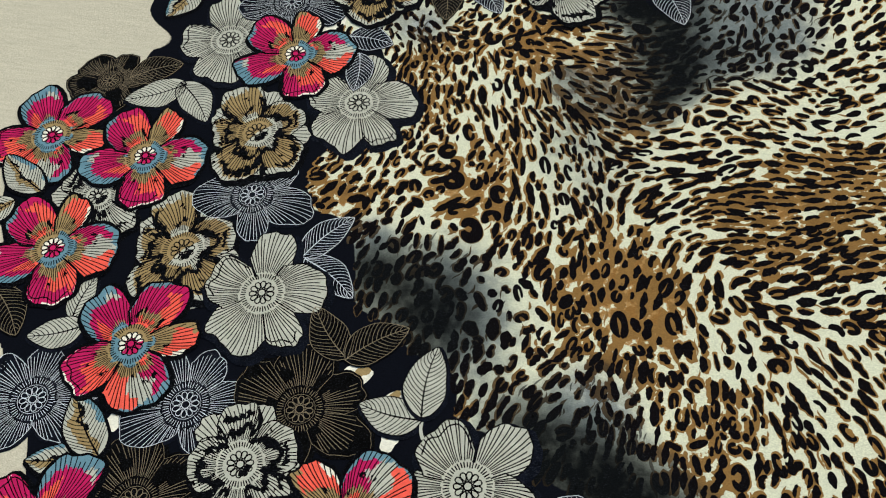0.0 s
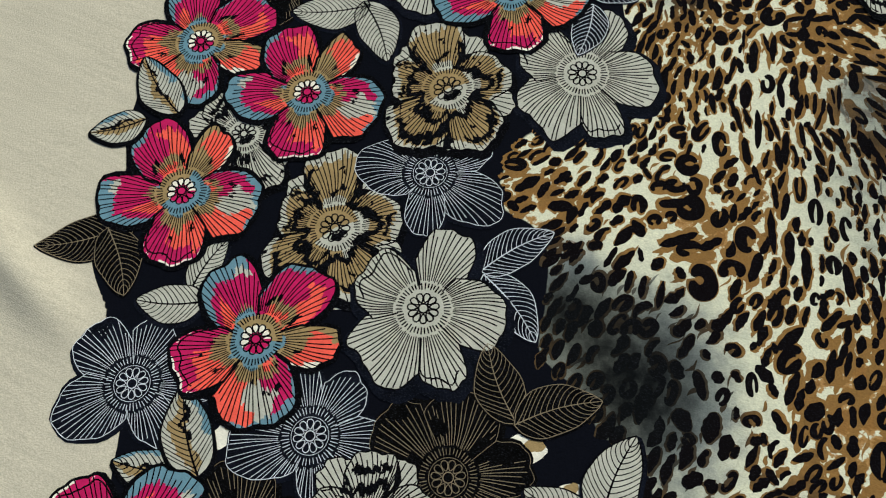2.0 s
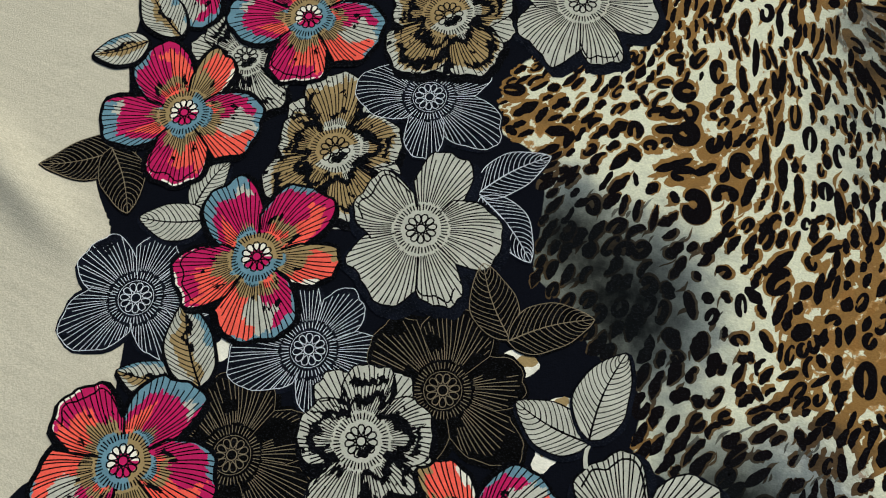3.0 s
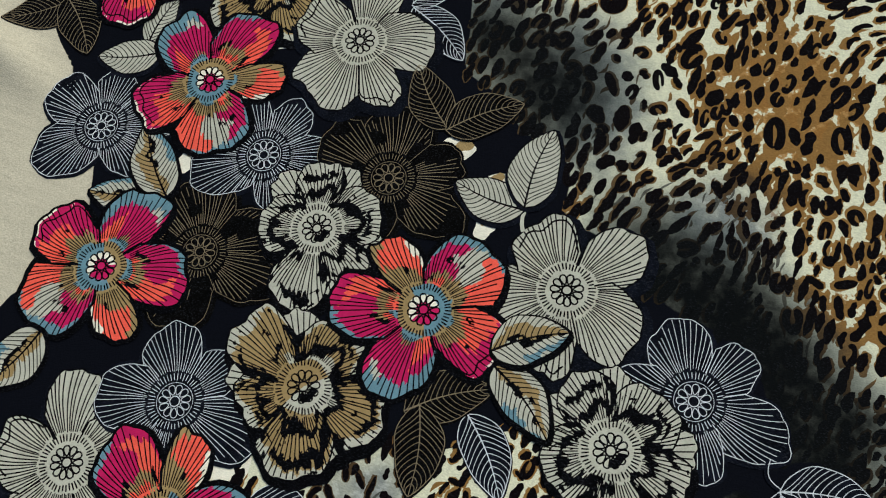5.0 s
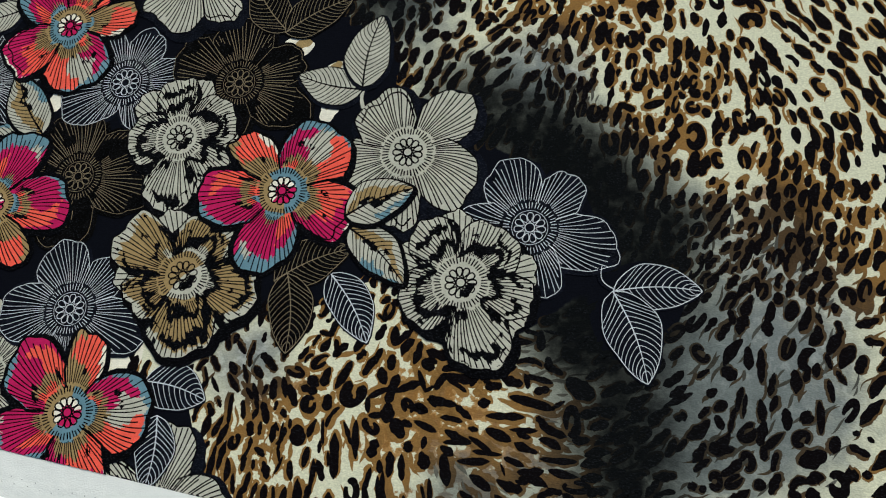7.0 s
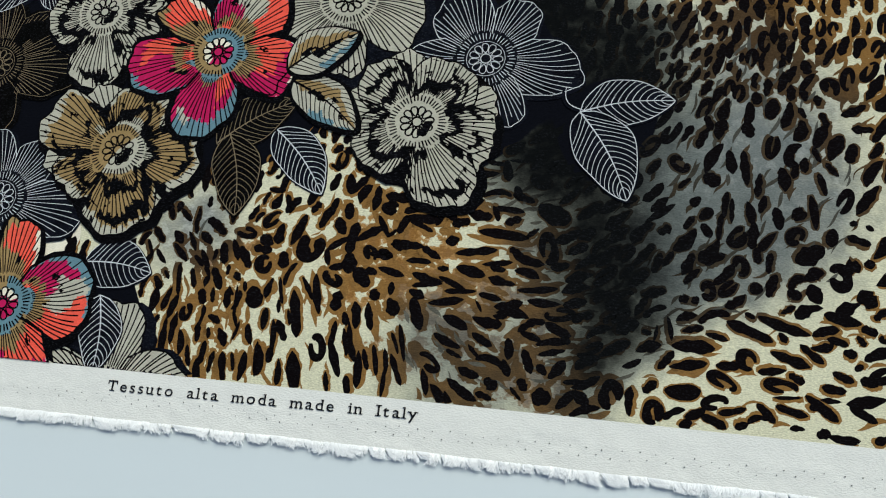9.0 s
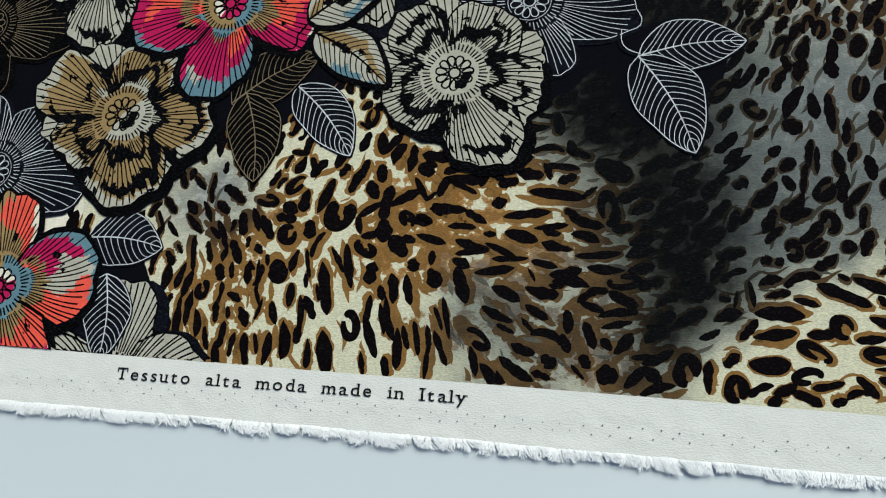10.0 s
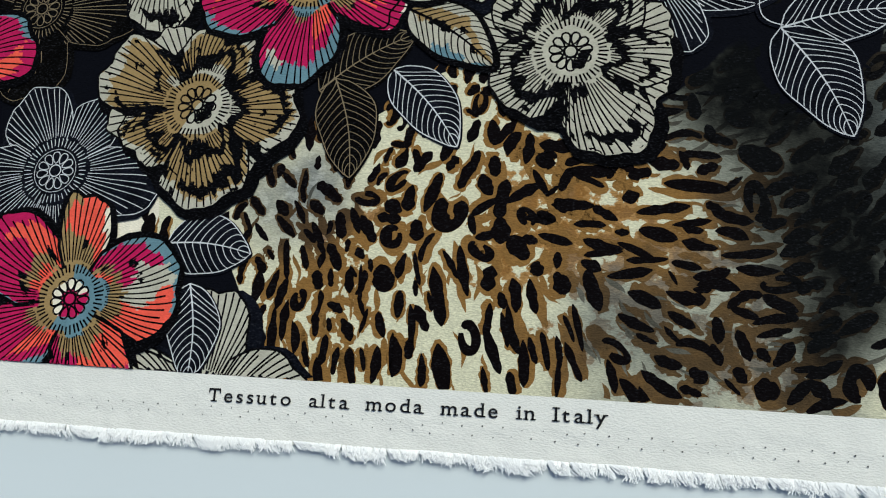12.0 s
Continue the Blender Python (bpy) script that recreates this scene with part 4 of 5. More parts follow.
spot("patch", 0.0355, 0.0445, 121, 5.8, 2.2)
spot("patch", 0.0405, 0.0410, 117, 11.2, 4.0)
spot("patch", 0.0450, 0.0455, 90, 5.0, 2.0)
spot("patch", 0.0505, 0.0430, 127, 5.0, 3.1)
spot("patch", 0.0360, 0.0325, 106, 7.3, 4.1)
spot("patch", 0.0405, 0.0335, 98, 7.1, 2.4)
spot("patch", 0.0475, 0.0325, 96, 9.1, 3.0)
spot("patch", 0.0485, 0.0360, 127, 5.0, 1.5)
spot("patch", 0.0515, 0.0315, 94, 15.0, 1.7)
spot("patch", 0.0545, 0.0385, 101, 5.1, 2.0)
spot("patch", 0.0595, 0.0340, 107, 10.4, 7.2)
spot("patch", 0.0660, 0.0250, 90, 10.0, 3.3)
spot("patch", 0.0605, 0.0175, 108, 9.5, 3.2)
spot("patch", 0.0295, 0.0250, 83, 8.1, 5.1)
spot("patch", 0.0430, 0.0225, 153, 6.7, 3.4)
spot("patch", 0.0415, 0.0165, 101, 5.1, 2.0)
spot("patch", 0.0480, 0.0150, 117, 8.9, 3.6)
spot("patch", 0.0365, 0.0160, 97, 8.1, 3.0)
spot("patch", 0.0540, 0.0185, 77, 9.2, 1.7)
spot("patch", 0.0525, 0.0235, 113, 7.6, 1.7)
spot("patch", 0.0715, 0.0380, 104, 12.4, 2.0)
spot("patch", 0.0795, 0.0285, 103, 21.6, 4.4)
spot("patch", 0.0715, 0.0310, 99, 6.1, 2.0)
spot("patch", 0.0745, 0.0205, 119, 10.3, 4.0)
spot("patch", 0.0770, 0.0265, 106, 7.3, 1.7)
spot("patch", 0.0830, 0.0400, 121, 11.7, 2.2)
spot("patch", 0.0880, 0.0380, 103, 18.4, 3.4)
spot("patch", 0.0935, 0.0455, 142, 11.4, 5.3)
spot("patch", 0.0975, 0.0355, 84, 9.1, 4.7)
spot("patch", 0.1065, 0.0470, 131, 10.6, 6.6)
spot("patch", 0.1130, 0.0395, 112, 5.4, 4.2)
spot("patch", 0.1210, 0.0350, 104, 8.2, 3.8)
spot("patch", 0.1060, 0.0300, 99, 12.2, 4.1)
spot("patch", 0.1020, 0.0280, 108, 6.3, 2.8)
spot("patch", 0.1125, 0.0300, 104, 12.4, 3.4)
spot("patch", 0.0915, 0.0145, 103, 13.3, 7.1)
spot("patch", 0.0975, 0.0210, 85, 12.0, 2.7)
spot("patch", 0.1000, 0.0105, 112, 16.2, 3.6)
spot("patch", 0.1035, 0.0180, 104, 12.4, 2.4)
spot("patch", 0.0710, 0.0095, 90, 7.0, 3.3)
spot("patch", 0.0830, 0.0035, 103, 17.5, 5.1)
spot("patch", 0.0655, 0.0075, 94, 15.0, 2.0)
spot("patch", 0.0595, 0.0035, 86, 13.0, 3.7)
spot("patch", 0.0550, 0.0050, 104, 8.2, 2.0)
spot("patch", 0.0515, 0.0020, 102, 14.3, 3.4)
spot("patch", 0.0250, 0.4545, 90, 9.0, 3.7)
spot("patch", 0.0980, 0.0005, 103, 9.2, 2.1)
spot("patch", 0.1070, 0.0000, 104, 8.2, 3.4)
spot("patch", 0.1135, 0.0115, 108, 9.5, 2.4)
spot("patch", 0.1175, 0.0115, 103, 13.3, 2.4)
spot("patch", 0.1105, 0.0070, 94, 16.0, 3.3)
spot("patch", 0.1220, 0.0115, 100, 11.2, 2.1)
spot("patch", 0.1220, 0.0025, 90, 13.0, 2.0)
spot("patch", 0.0720, 0.4540, 63, 4.5, 2.8)
spot("patch", 0.0405, 0.0075, 85, 11.0, 3.0)
spot("patch", 0.0455, 0.0040, 84, 10.0, 2.4)
spot("patch", 0.1145, 0.0800, 97, 8.1, 4.0)
spot("patch", 0.1250, 0.0795, 21, 8.5, 3.6)
spot("patch", 0.1375, 0.0770, 69, 8.5, 3.3)
spot("patch", 0.1415, 0.0780, 150, 8.1, 3.7)
spot("patch", 0.1470, 0.0750, 14, 8.2, 4.8)
spot("patch", 0.1220, 0.0725, 66, 9.8, 4.3)
spot("patch", 0.1290, 0.0725, 157, 13.0, 2.4)
spot("patch", 0.1440, 0.0670, 18, 6.3, 3.9)
spot("patch", 0.1245, 0.0630, 0, 15.0, 3.7)
spot("patch", 0.1355, 0.0605, 151, 10.3, 3.3)
spot("patch", 0.1305, 0.0560, 0, 11.0, 2.7)
spot("patch", 0.1415, 0.0540, 0, 5.0, 2.4)
spot("patch", 0.1660, 0.0710, 175, 22.1, 4.0)
spot("patch", 0.1780, 0.0725, 40, 7.8, 1.9)
spot("patch", 0.1615, 0.0805, 113, 7.6, 3.0)
spot("patch", 0.1670, 0.0825, 176, 14.0, 3.3)
spot("patch", 0.1695, 0.0775, 23, 7.6, 3.2)
spot("patch", 0.1550, 0.0625, 9, 18.2, 3.7)
spot("patch", 0.1720, 0.0630, 146, 7.2, 3.7)
spot("patch", 0.1645, 0.0580, 9, 13.2, 2.4)
spot("patch", 0.1535, 0.0535, 167, 13.3, 4.1)
spot("patch", 0.1155, 0.0585, 157, 7.6, 3.5)
spot("patch", 0.1190, 0.0505, 166, 12.4, 3.1)
spot("patch", 0.1595, 0.1045, 174, 9.1, 2.4)
spot("patch", 0.1650, 0.1010, 101, 10.2, 4.1)
spot("patch", 0.1700, 0.1060, 0, 10.0, 1.7)
spot("patch", 0.1730, 0.0885, 163, 10.4, 3.7)
spot("patch", 0.1700, 0.0905, 106, 7.3, 3.0)
spot("patch", 0.1795, 0.0965, 151, 10.3, 5.2)
spot("patch", 0.1870, 0.0830, 157, 15.2, 8.1)
spot("patch", 0.1855, 0.0660, 101, 16.3, 7.3)
spot("patch", 0.1910, 0.0590, 14, 8.2, 3.7)
spot("patch", 0.1200, 0.0430, 90, 6.0, 2.7)
spot("patch", 0.1225, 0.0345, 98, 7.1, 4.3)
spot("patch", 0.1355, 0.0460, 9, 13.2, 2.7)
spot("patch", 0.1465, 0.0470, 155, 14.3, 2.8)
spot("patch", 0.1500, 0.0445, 4, 14.0, 2.7)
spot("patch", 0.1315, 0.0415, 157, 7.6, 4.0)
spot("patch", 0.1325, 0.0330, 110, 14.9, 4.5)
spot("patch", 0.1445, 0.0395, 11, 15.3, 3.4)
spot("patch", 0.1495, 0.0305, 156, 12.1, 3.9)
spot("patch", 0.1585, 0.0385, 121, 5.8, 1.2)
spot("patch", 0.1630, 0.0430, 169, 10.2, 2.7)
spot("patch", 0.1710, 0.0405, 14, 12.4, 3.7)
spot("patch", 0.1680, 0.0350, 0, 6.0, 2.0)
spot("patch", 0.1825, 0.0480, 7, 17.1, 3.0)
spot("patch", 0.1800, 0.0320, 37, 10.0, 3.3)
spot("patch", 0.1845, 0.0340, 0, 5.0, 2.7)
spot("patch", 0.1815, 0.0275, 162, 9.5, 2.7)
spot("patch", 0.1925, 0.0315, 156, 12.1, 4.0)
spot("patch", 0.1960, 0.0275, 166, 4.1, 3.1)
spot("patch", 0.1725, 0.0215, 96, 9.1, 3.7)
spot("patch", 0.1810, 0.0170, 112, 10.8, 3.9)
spot("patch", 0.1905, 0.0215, 15, 11.4, 2.4)
spot("patch", 0.1930, 0.0150, 53, 10.0, 3.9)
spot("patch", 0.1870, 0.0140, 135, 5.7, 3.3)
spot("patch", 0.1725, 0.0135, 113, 7.6, 3.4)
spot("patch", 0.1615, 0.0245, 151, 10.3, 3.3)
spot("patch", 0.1590, 0.0190, 135, 8.5, 1.9)
spot("patch", 0.1505, 0.0175, 157, 7.6, 2.1)
spot("patch", 0.1405, 0.0130, 144, 13.6, 5.5)
spot("patch", 0.1575, 0.0105, 162, 9.5, 3.8)
spot("patch", 0.1555, 0.0030, 148, 15.3, 4.1)
spot("patch", 0.1645, 0.0010, 164, 7.3, 2.7)
spot("patch", 0.1665, 0.0060, 141, 6.4, 4.7)
spot("patch", 0.1805, 0.0075, 121, 5.8, 3.8)
spot("patch", 0.1880, 0.0035, 173, 8.1, 6.1)
spot("patch", 0.1775, 0.0035, 135, 7.1, 1.7)
spot("patch", 0.1310, 0.4545, 166, 12.4, 3.1)
spot("patch", 0.1375, 0.4555, 101, 5.1, 2.5)
spot("patch", 0.1975, 0.0030, 49, 10.6, 4.3)
spot("patch", 0.2035, 0.0045, 144, 8.6, 4.1)
spot("patch", 0.2000, 0.0105, 7, 8.1, 2.4)
spot("ring", 0.2155, 0.0065, 86, 13.0, 9.0)
spot("patch", 0.1250, 0.0195, 114, 9.8, 1.8)
spot("patch", 0.1280, 0.0200, 104, 16.5, 2.4)
spot("patch", 0.1270, 0.0085, 115, 14.3, 2.5)
spot("patch", 0.1395, 0.0045, 105, 11.4, 2.8)
spot("patch", 0.0900, 0.4550, 124, 7.2, 2.4)
spot("patch", 0.0840, 0.4540, 117, 4.5, 2.5)
spot("patch", 0.2405, 0.0995, 45, 7.1, 2.4)
spot("patch", 0.2275, 0.1065, 54, 8.6, 3.5)
spot("patch", 0.2380, 0.1085, 139, 10.6, 5.8)
spot("patch", 0.2515, 0.1020, 150, 8.1, 5.2)
spot("patch", 0.2590, 0.1105, 100, 11.2, 4.1)
spot("patch", 0.2650, 0.1080, 97, 16.1, 3.4)
spot("patch", 0.2575, 0.0910, 85, 12.0, 3.0)
spot("patch", 0.2600, 0.0885, 90, 11.0, 2.0)
spot("patch", 0.2450, 0.0920, 45, 5.7, 3.8)
spot("patch", 0.2495, 0.0865, 45, 7.1, 4.2)
spot("patch", 0.2310, 0.0855, 37, 15.0, 2.9)
spot("patch", 0.2305, 0.0895, 45, 9.9, 3.5)
spot("patch", 0.2335, 0.0775, 31, 5.8, 4.0)
spot("patch", 0.2430, 0.0820, 56, 7.2, 3.1)
spot("patch", 0.2500, 0.0790, 124, 7.2, 3.5)
spot("patch", 0.2555, 0.0810, 85, 12.0, 2.7)
spot("patch", 0.2670, 0.0880, 101, 10.2, 3.5)
spot("patch", 0.2705, 0.1005, 85, 11.0, 3.0)
spot("patch", 0.2720, 0.0920, 76, 8.2, 3.1)
spot("patch", 0.2685, 0.0780, 85, 12.0, 4.3)
spot("patch", 0.2780, 0.0860, 101, 10.2, 4.5)
spot("patch", 0.2800, 0.1035, 100, 11.2, 4.1)
spot("patch", 0.2845, 0.1080, 83, 8.1, 3.0)
spot("patch", 0.2890, 0.1105, 90, 7.0, 3.3)
spot("patch", 0.2860, 0.0880, 135, 5.7, 5.7)
spot("patch", 0.2920, 0.0895, 98, 15.1, 3.0)
spot("patch", 0.2955, 0.1020, 107, 10.4, 3.3)
spot("patch", 0.2935, 0.1155, 113, 7.6, 2.4)
spot("patch", 0.2995, 0.1090, 130, 7.8, 2.6)
spot("patch", 0.2655, 0.1255, 113, 7.6, 4.6)
spot("patch", 0.2495, 0.1285, 113, 7.6, 3.3)
spot("patch", 0.2750, 0.1360, 79, 10.2, 5.8)
spot("patch", 0.2695, 0.1410, 99, 6.1, 3.9)
spot("patch", 0.2830, 0.1440, 90, 8.0, 3.7)
spot("patch", 0.2885, 0.1430, 99, 6.1, 3.1)
spot("patch", 0.2875, 0.1345, 121, 5.8, 2.4)
spot("patch", 0.2965, 0.1315, 113, 7.6, 2.9)
spot("patch", 0.2935, 0.1405, 101, 5.1, 3.2)
spot("patch", 0.2990, 0.1470, 112, 10.8, 6.0)
spot("patch", 0.3060, 0.1510, 82, 14.1, 5.4)
spot("patch", 0.2890, 0.1565, 106, 7.3, 4.6)
spot("patch", 0.3080, 0.1365, 27, 11.2, 3.6)
spot("patch", 0.3115, 0.1280, 0, 9.0, 3.7)
spot("patch", 0.3070, 0.1165, 77, 9.2, 4.1)
spot("patch", 0.3040, 0.0945, 65, 14.3, 5.4)
spot("patch", 0.2995, 0.0790, 83, 8.1, 4.4)
spot("patch", 0.3095, 0.0785, 162, 9.5, 3.2)
spot("patch", 0.3075, 0.0855, 18, 3.2, 2.3)
spot("patch", 0.3135, 0.0840, 146, 3.6, 2.2)
spot("patch", 0.2305, 0.0635, 72, 9.5, 3.5)
spot("patch", 0.2350, 0.0655, 60, 8.1, 2.9)
spot("patch", 0.2430, 0.0640, 68, 10.8, 4.2)
spot("patch", 0.2450, 0.0585, 49, 9.2, 3.1)
spot("patch", 0.2540, 0.0665, 32, 9.4, 3.6)
spot("ring", 0.2515, 0.0530, 97, 8.1, 6.3)
spot("patch", 0.2640, 0.0645, 103, 9.2, 5.3)
spot("patch", 0.2705, 0.0695, 98, 7.1, 3.2)
spot("patch", 0.2755, 0.0665, 84, 9.1, 3.0)
spot("patch", 0.2905, 0.0715, 32, 13.0, 7.8)
spot("patch", 0.3020, 0.0625, 110, 11.7, 8.0)
spot("patch", 0.3070, 0.0675, 9, 6.1, 5.7)
spot("patch", 0.3130, 0.0695, 14, 4.1, 3.7)
spot("patch", 0.2700, 0.0555, 112, 5.4, 4.6)
spot("patch", 0.2765, 0.0570, 73, 10.4, 3.9)
spot("patch", 0.2845, 0.0535, 149, 5.8, 4.6)
spot("patch", 0.2930, 0.0550, 117, 8.9, 5.3)
spot("patch", 0.3130, 0.0550, 135, 8.5, 5.9)
spot("patch", 0.2300, 0.0505, 17, 10.4, 3.7)
spot("patch", 0.2255, 0.0445, 61, 10.3, 3.1)
spot("patch", 0.2420, 0.0495, 14, 4.1, 3.7)
spot("patch", 0.2470, 0.0485, 56, 3.6, 2.8)
spot("patch", 0.2370, 0.0360, 101, 10.2, 2.0)
spot("patch", 0.2315, 0.0335, 82, 7.1, 1.3)
spot("patch", 0.2280, 0.0335, 166, 4.1, 2.5)
spot("patch", 0.2555, 0.0340, 167, 9.2, 2.4)
spot("patch", 0.2465, 0.0290, 0, 17.0, 5.0)
spot("patch", 0.2680, 0.0375, 159, 19.3, 4.2)
spot("patch", 0.2680, 0.0440, 153, 4.5, 2.1)
spot("patch", 0.2810, 0.0410, 163, 20.9, 4.2)
spot("patch", 0.2805, 0.0360, 127, 5.0, 2.6)
spot("patch", 0.3030, 0.0455, 168, 14.3, 4.9)
spot("patch", 0.3130, 0.0420, 162, 6.3, 4.2)
spot("patch", 0.3010, 0.0360, 166, 8.2, 3.1)
spot("patch", 0.3095, 0.0370, 127, 5.0, 2.6)
spot("patch", 0.2360, 0.0230, 53, 10.0, 3.3)
spot("patch", 0.2675, 0.0255, 108, 9.5, 7.6)
spot("patch", 0.2835, 0.0275, 162, 15.8, 4.2)
spot("patch", 0.2915, 0.0305, 142, 11.4, 3.1)
spot("patch", 0.3055, 0.0315, 169, 5.1, 3.8)
spot("patch", 0.3085, 0.0270, 34, 3.6, 2.8)
spot("patch", 0.3030, 0.0225, 159, 8.5, 3.2)
spot("patch", 0.3125, 0.0215, 172, 7.1, 4.4)
spot("patch", 0.2430, 0.0115, 4, 14.0, 6.7)
spot("patch", 0.2580, 0.0165, 153, 15.7, 4.9)
spot("patch", 0.2800, 0.0165, 176, 16.0, 5.0)
spot("patch", 0.2860, 0.0205, 153, 6.7, 3.3)
spot("patch", 0.2995, 0.0175, 174, 9.1, 3.7)
spot("ring", 0.2320, 0.0015, 90, 11.0, 7.7)
spot("patch", 0.2305, 0.0115, 45, 7.1, 3.8)
spot("patch", 0.2230, 0.0050, 90, 12.0, 3.3)
spot("patch", 0.2480, 0.0030, 27, 8.9, 3.6)
spot("patch", 0.2550, 0.0000, 158, 10.8, 3.9)
spot("patch", 0.2655, 0.0000, 22, 5.4, 2.8)
spot("patch", 0.2745, 0.0055, 135, 9.9, 3.1)
spot("patch", 0.2840, 0.0075, 166, 12.4, 3.7)
spot("patch", 0.2950, 0.0095, 143, 15.0, 4.1)
spot("patch", 0.2825, 0.0125, 5, 11.0, 1.3)
spot("patch", 0.3100, 0.0085, 153, 11.2, 3.3)
spot("patch", 0.2330, 0.4535, 21, 8.5, 4.5)
spot("patch", 0.2955, 0.0000, 22, 5.4, 3.5)
spot("patch", 0.2640, 0.4555, 37, 5.0, 4.2)
spot("patch", -0.0680, 0.3820, 34, 7.2, 5.7)
spot("patch", -0.0590, 0.3725, 20, 14.9, 6.3)
spot("patch", -0.0485, 0.3645, 55, 15.8, 5.2)
spot("patch", -0.0390, 0.3645, 80, 11.2, 4.2)
spot("patch", -0.0335, 0.3750, 63, 11.2, 4.5)
spot("patch", -0.0405, 0.3825, 45, 7.1, 4.7)
spot("patch", -0.0295, 0.3895, 72, 9.5, 3.7)
spot("patch", -0.0225, 0.3785, 75, 11.4, 4.0)
spot("patch", -0.0300, 0.3750, 63, 4.5, 3.1)
spot("patch", -0.0505, 0.3495, 157, 7.6, 4.6)
spot("patch", -0.0280, 0.3585, 23, 13.0, 5.7)
spot("patch", -0.0170, 0.3725, 66, 9.8, 3.1)
spot("patch", -0.0165, 0.3620, 84, 10.0, 3.2)
spot("patch", -0.0425, 0.3430, 34, 10.8, 5.1)
spot("patch", -0.0285, 0.3470, 48, 13.5, 4.2)
spot("patch", -0.0210, 0.3565, 90, 11.0, 4.7)
spot("patch", -0.0140, 0.3385, 65, 14.3, 3.4)
spot("patch", -0.0040, 0.3455, 40, 7.8, 4.7)
spot("patch", -0.0170, 0.3500, 72, 6.3, 3.0)
spot("patch", 0.0010, 0.3625, 60, 8.1, 4.3)
spot("patch", 0.0120, 0.3625, 139, 10.6, 5.8)
spot("ring", 0.0080, 0.3750, 108, 12.6, 7.9)
spot("patch", 0.0140, 0.3890, 37, 10.0, 5.5)
spot("patch", 0.0220, 0.3935, 27, 11.2, 7.0)
spot("patch", 0.0060, 0.3945, 140, 7.8, 2.7)
spot("ring", 0.0235, 0.4075, 24, 12.1, 12.0)
spot("patch", 0.0125, 0.4075, 29, 10.3, 5.2)
spot("patch", 0.0130, 0.4240, 37, 10.0, 6.6)
spot("patch", 0.0240, 0.4295, 77, 17.5, 5.5)
spot("patch", 0.0200, 0.4270, 104, 8.2, 2.7)
spot("patch", 0.0235, 0.3835, 28, 14.8, 5.1)
spot("ring", 0.0320, 0.3835, 23, 13.0, 12.8)
spot("patch", 0.0180, 0.3700, 34, 7.2, 5.7)
spot("patch", 0.0250, 0.3750, 56, 7.2, 5.0)
spot("ring", 0.0300, 0.3965, 110, 11.7, 8.7)
spot("patch", 0.0415, 0.3995, 45, 4.2, 4.3)
spot("ring", 0.0350, 0.4250, 111, 17.1, 7.9)
spot("patch", 0.0435, 0.4165, 61, 10.3, 3.8)
spot("patch", 0.0465, 0.4075, 84, 9.1, 4.5)
spot("patch", 0.0475, 0.3845, 86, 13.0, 6.4)
spot("patch", 0.0530, 0.3895, 100, 11.2, 3.7)
spot("patch", 0.0325, 0.3650, 43, 20.5, 4.7)
spot("patch", 0.0390, 0.3620, 30, 16.1, 6.6)
spot("patch", 0.0480, 0.3690, 51, 12.8, 4.5)
spot("patch", 0.0275, 0.3480, 69, 8.5, 5.5)
spot("patch", 0.0395, 0.3485, 135, 7.1, 4.7)
spot("ring", 0.0500, 0.3480, 111, 17.1, 13.7)
spot("ring", 0.0615, 0.3595, 24, 12.1, 11.9)
spot("patch", -0.0015, 0.3265, 54, 8.6, 4.2)
spot("ring", 0.0040, 0.3275, 110, 11.7, 7.5)
spot("patch", 0.0050, 0.3425, 81, 13.2, 3.1)
spot("patch", 0.0175, 0.3340, 95, 12.0, 3.3)
spot("patch", 0.0250, 0.3340, 99, 12.2, 3.5)
spot("patch", 0.0340, 0.3335, 98, 15.1, 3.0)
spot("patch", 0.0180, 0.3495, 120, 8.1, 2.6)
spot("patch", 0.0495, 0.4415, 107, 24.0, 3.8)
spot("patch", 0.0575, 0.4150, 125, 12.2, 3.1)
spot("patch", 0.0485, 0.4265, 115, 16.6, 3.9)
spot("patch", 0.0645, 0.4295, 115, 16.6, 3.9)
spot("patch", 0.0665, 0.4360, 104, 20.6, 3.8)
spot("patch", 0.0690, 0.4070, 113, 15.2, 3.1)
spot("patch", 0.0750, 0.4030, 97, 16.1, 3.7)
spot("ring", 0.0790, 0.4165, 108, 19.9, 5.8)
spot("ring", 0.0900, 0.4055, 108, 19.9, 6.9)
spot("patch", 0.0720, 0.4470, 113, 15.2, 2.7)
spot("patch", 0.0865, 0.4280, 131, 10.6, 4.7)
spot("patch", 0.0900, 0.4345, 99, 13.2, 3.0)
spot("patch", 0.0840, 0.3820, 108, 19.0, 4.8)
spot("patch", 0.0935, 0.3745, 108, 22.1, 4.6)
spot("patch", 0.0735, 0.3875, 111, 24.7, 3.4)
spot("ring", 0.0635, 0.3780, 110, 14.9, 9.7)
spot("patch", 0.0710, 0.3655, 90, 17.0, 5.0)
spot("patch", 0.0850, 0.3660, 99, 12.2, 3.1)
spot("patch", 0.1055, 0.3810, 113, 13.0, 6.0)
spot("patch", 0.1060, 0.4025, 112, 16.2, 5.4)
spot("patch", 0.1010, 0.3970, 117, 8.9, 4.0)
spot("patch", 0.1065, 0.3655, 54, 8.6, 3.5)
spot("patch", 0.1140, 0.3755, 115, 18.8, 4.7)
spot("patch", 0.0530, 0.3005, 131, 9.2, 6.4)
spot("patch", 0.0650, 0.2980, 124, 14.4, 4.5)
spot("patch", 0.0715, 0.3050, 141, 6.4, 5.3)
spot("patch", 0.0765, 0.2970, 84, 10.0, 5.4)
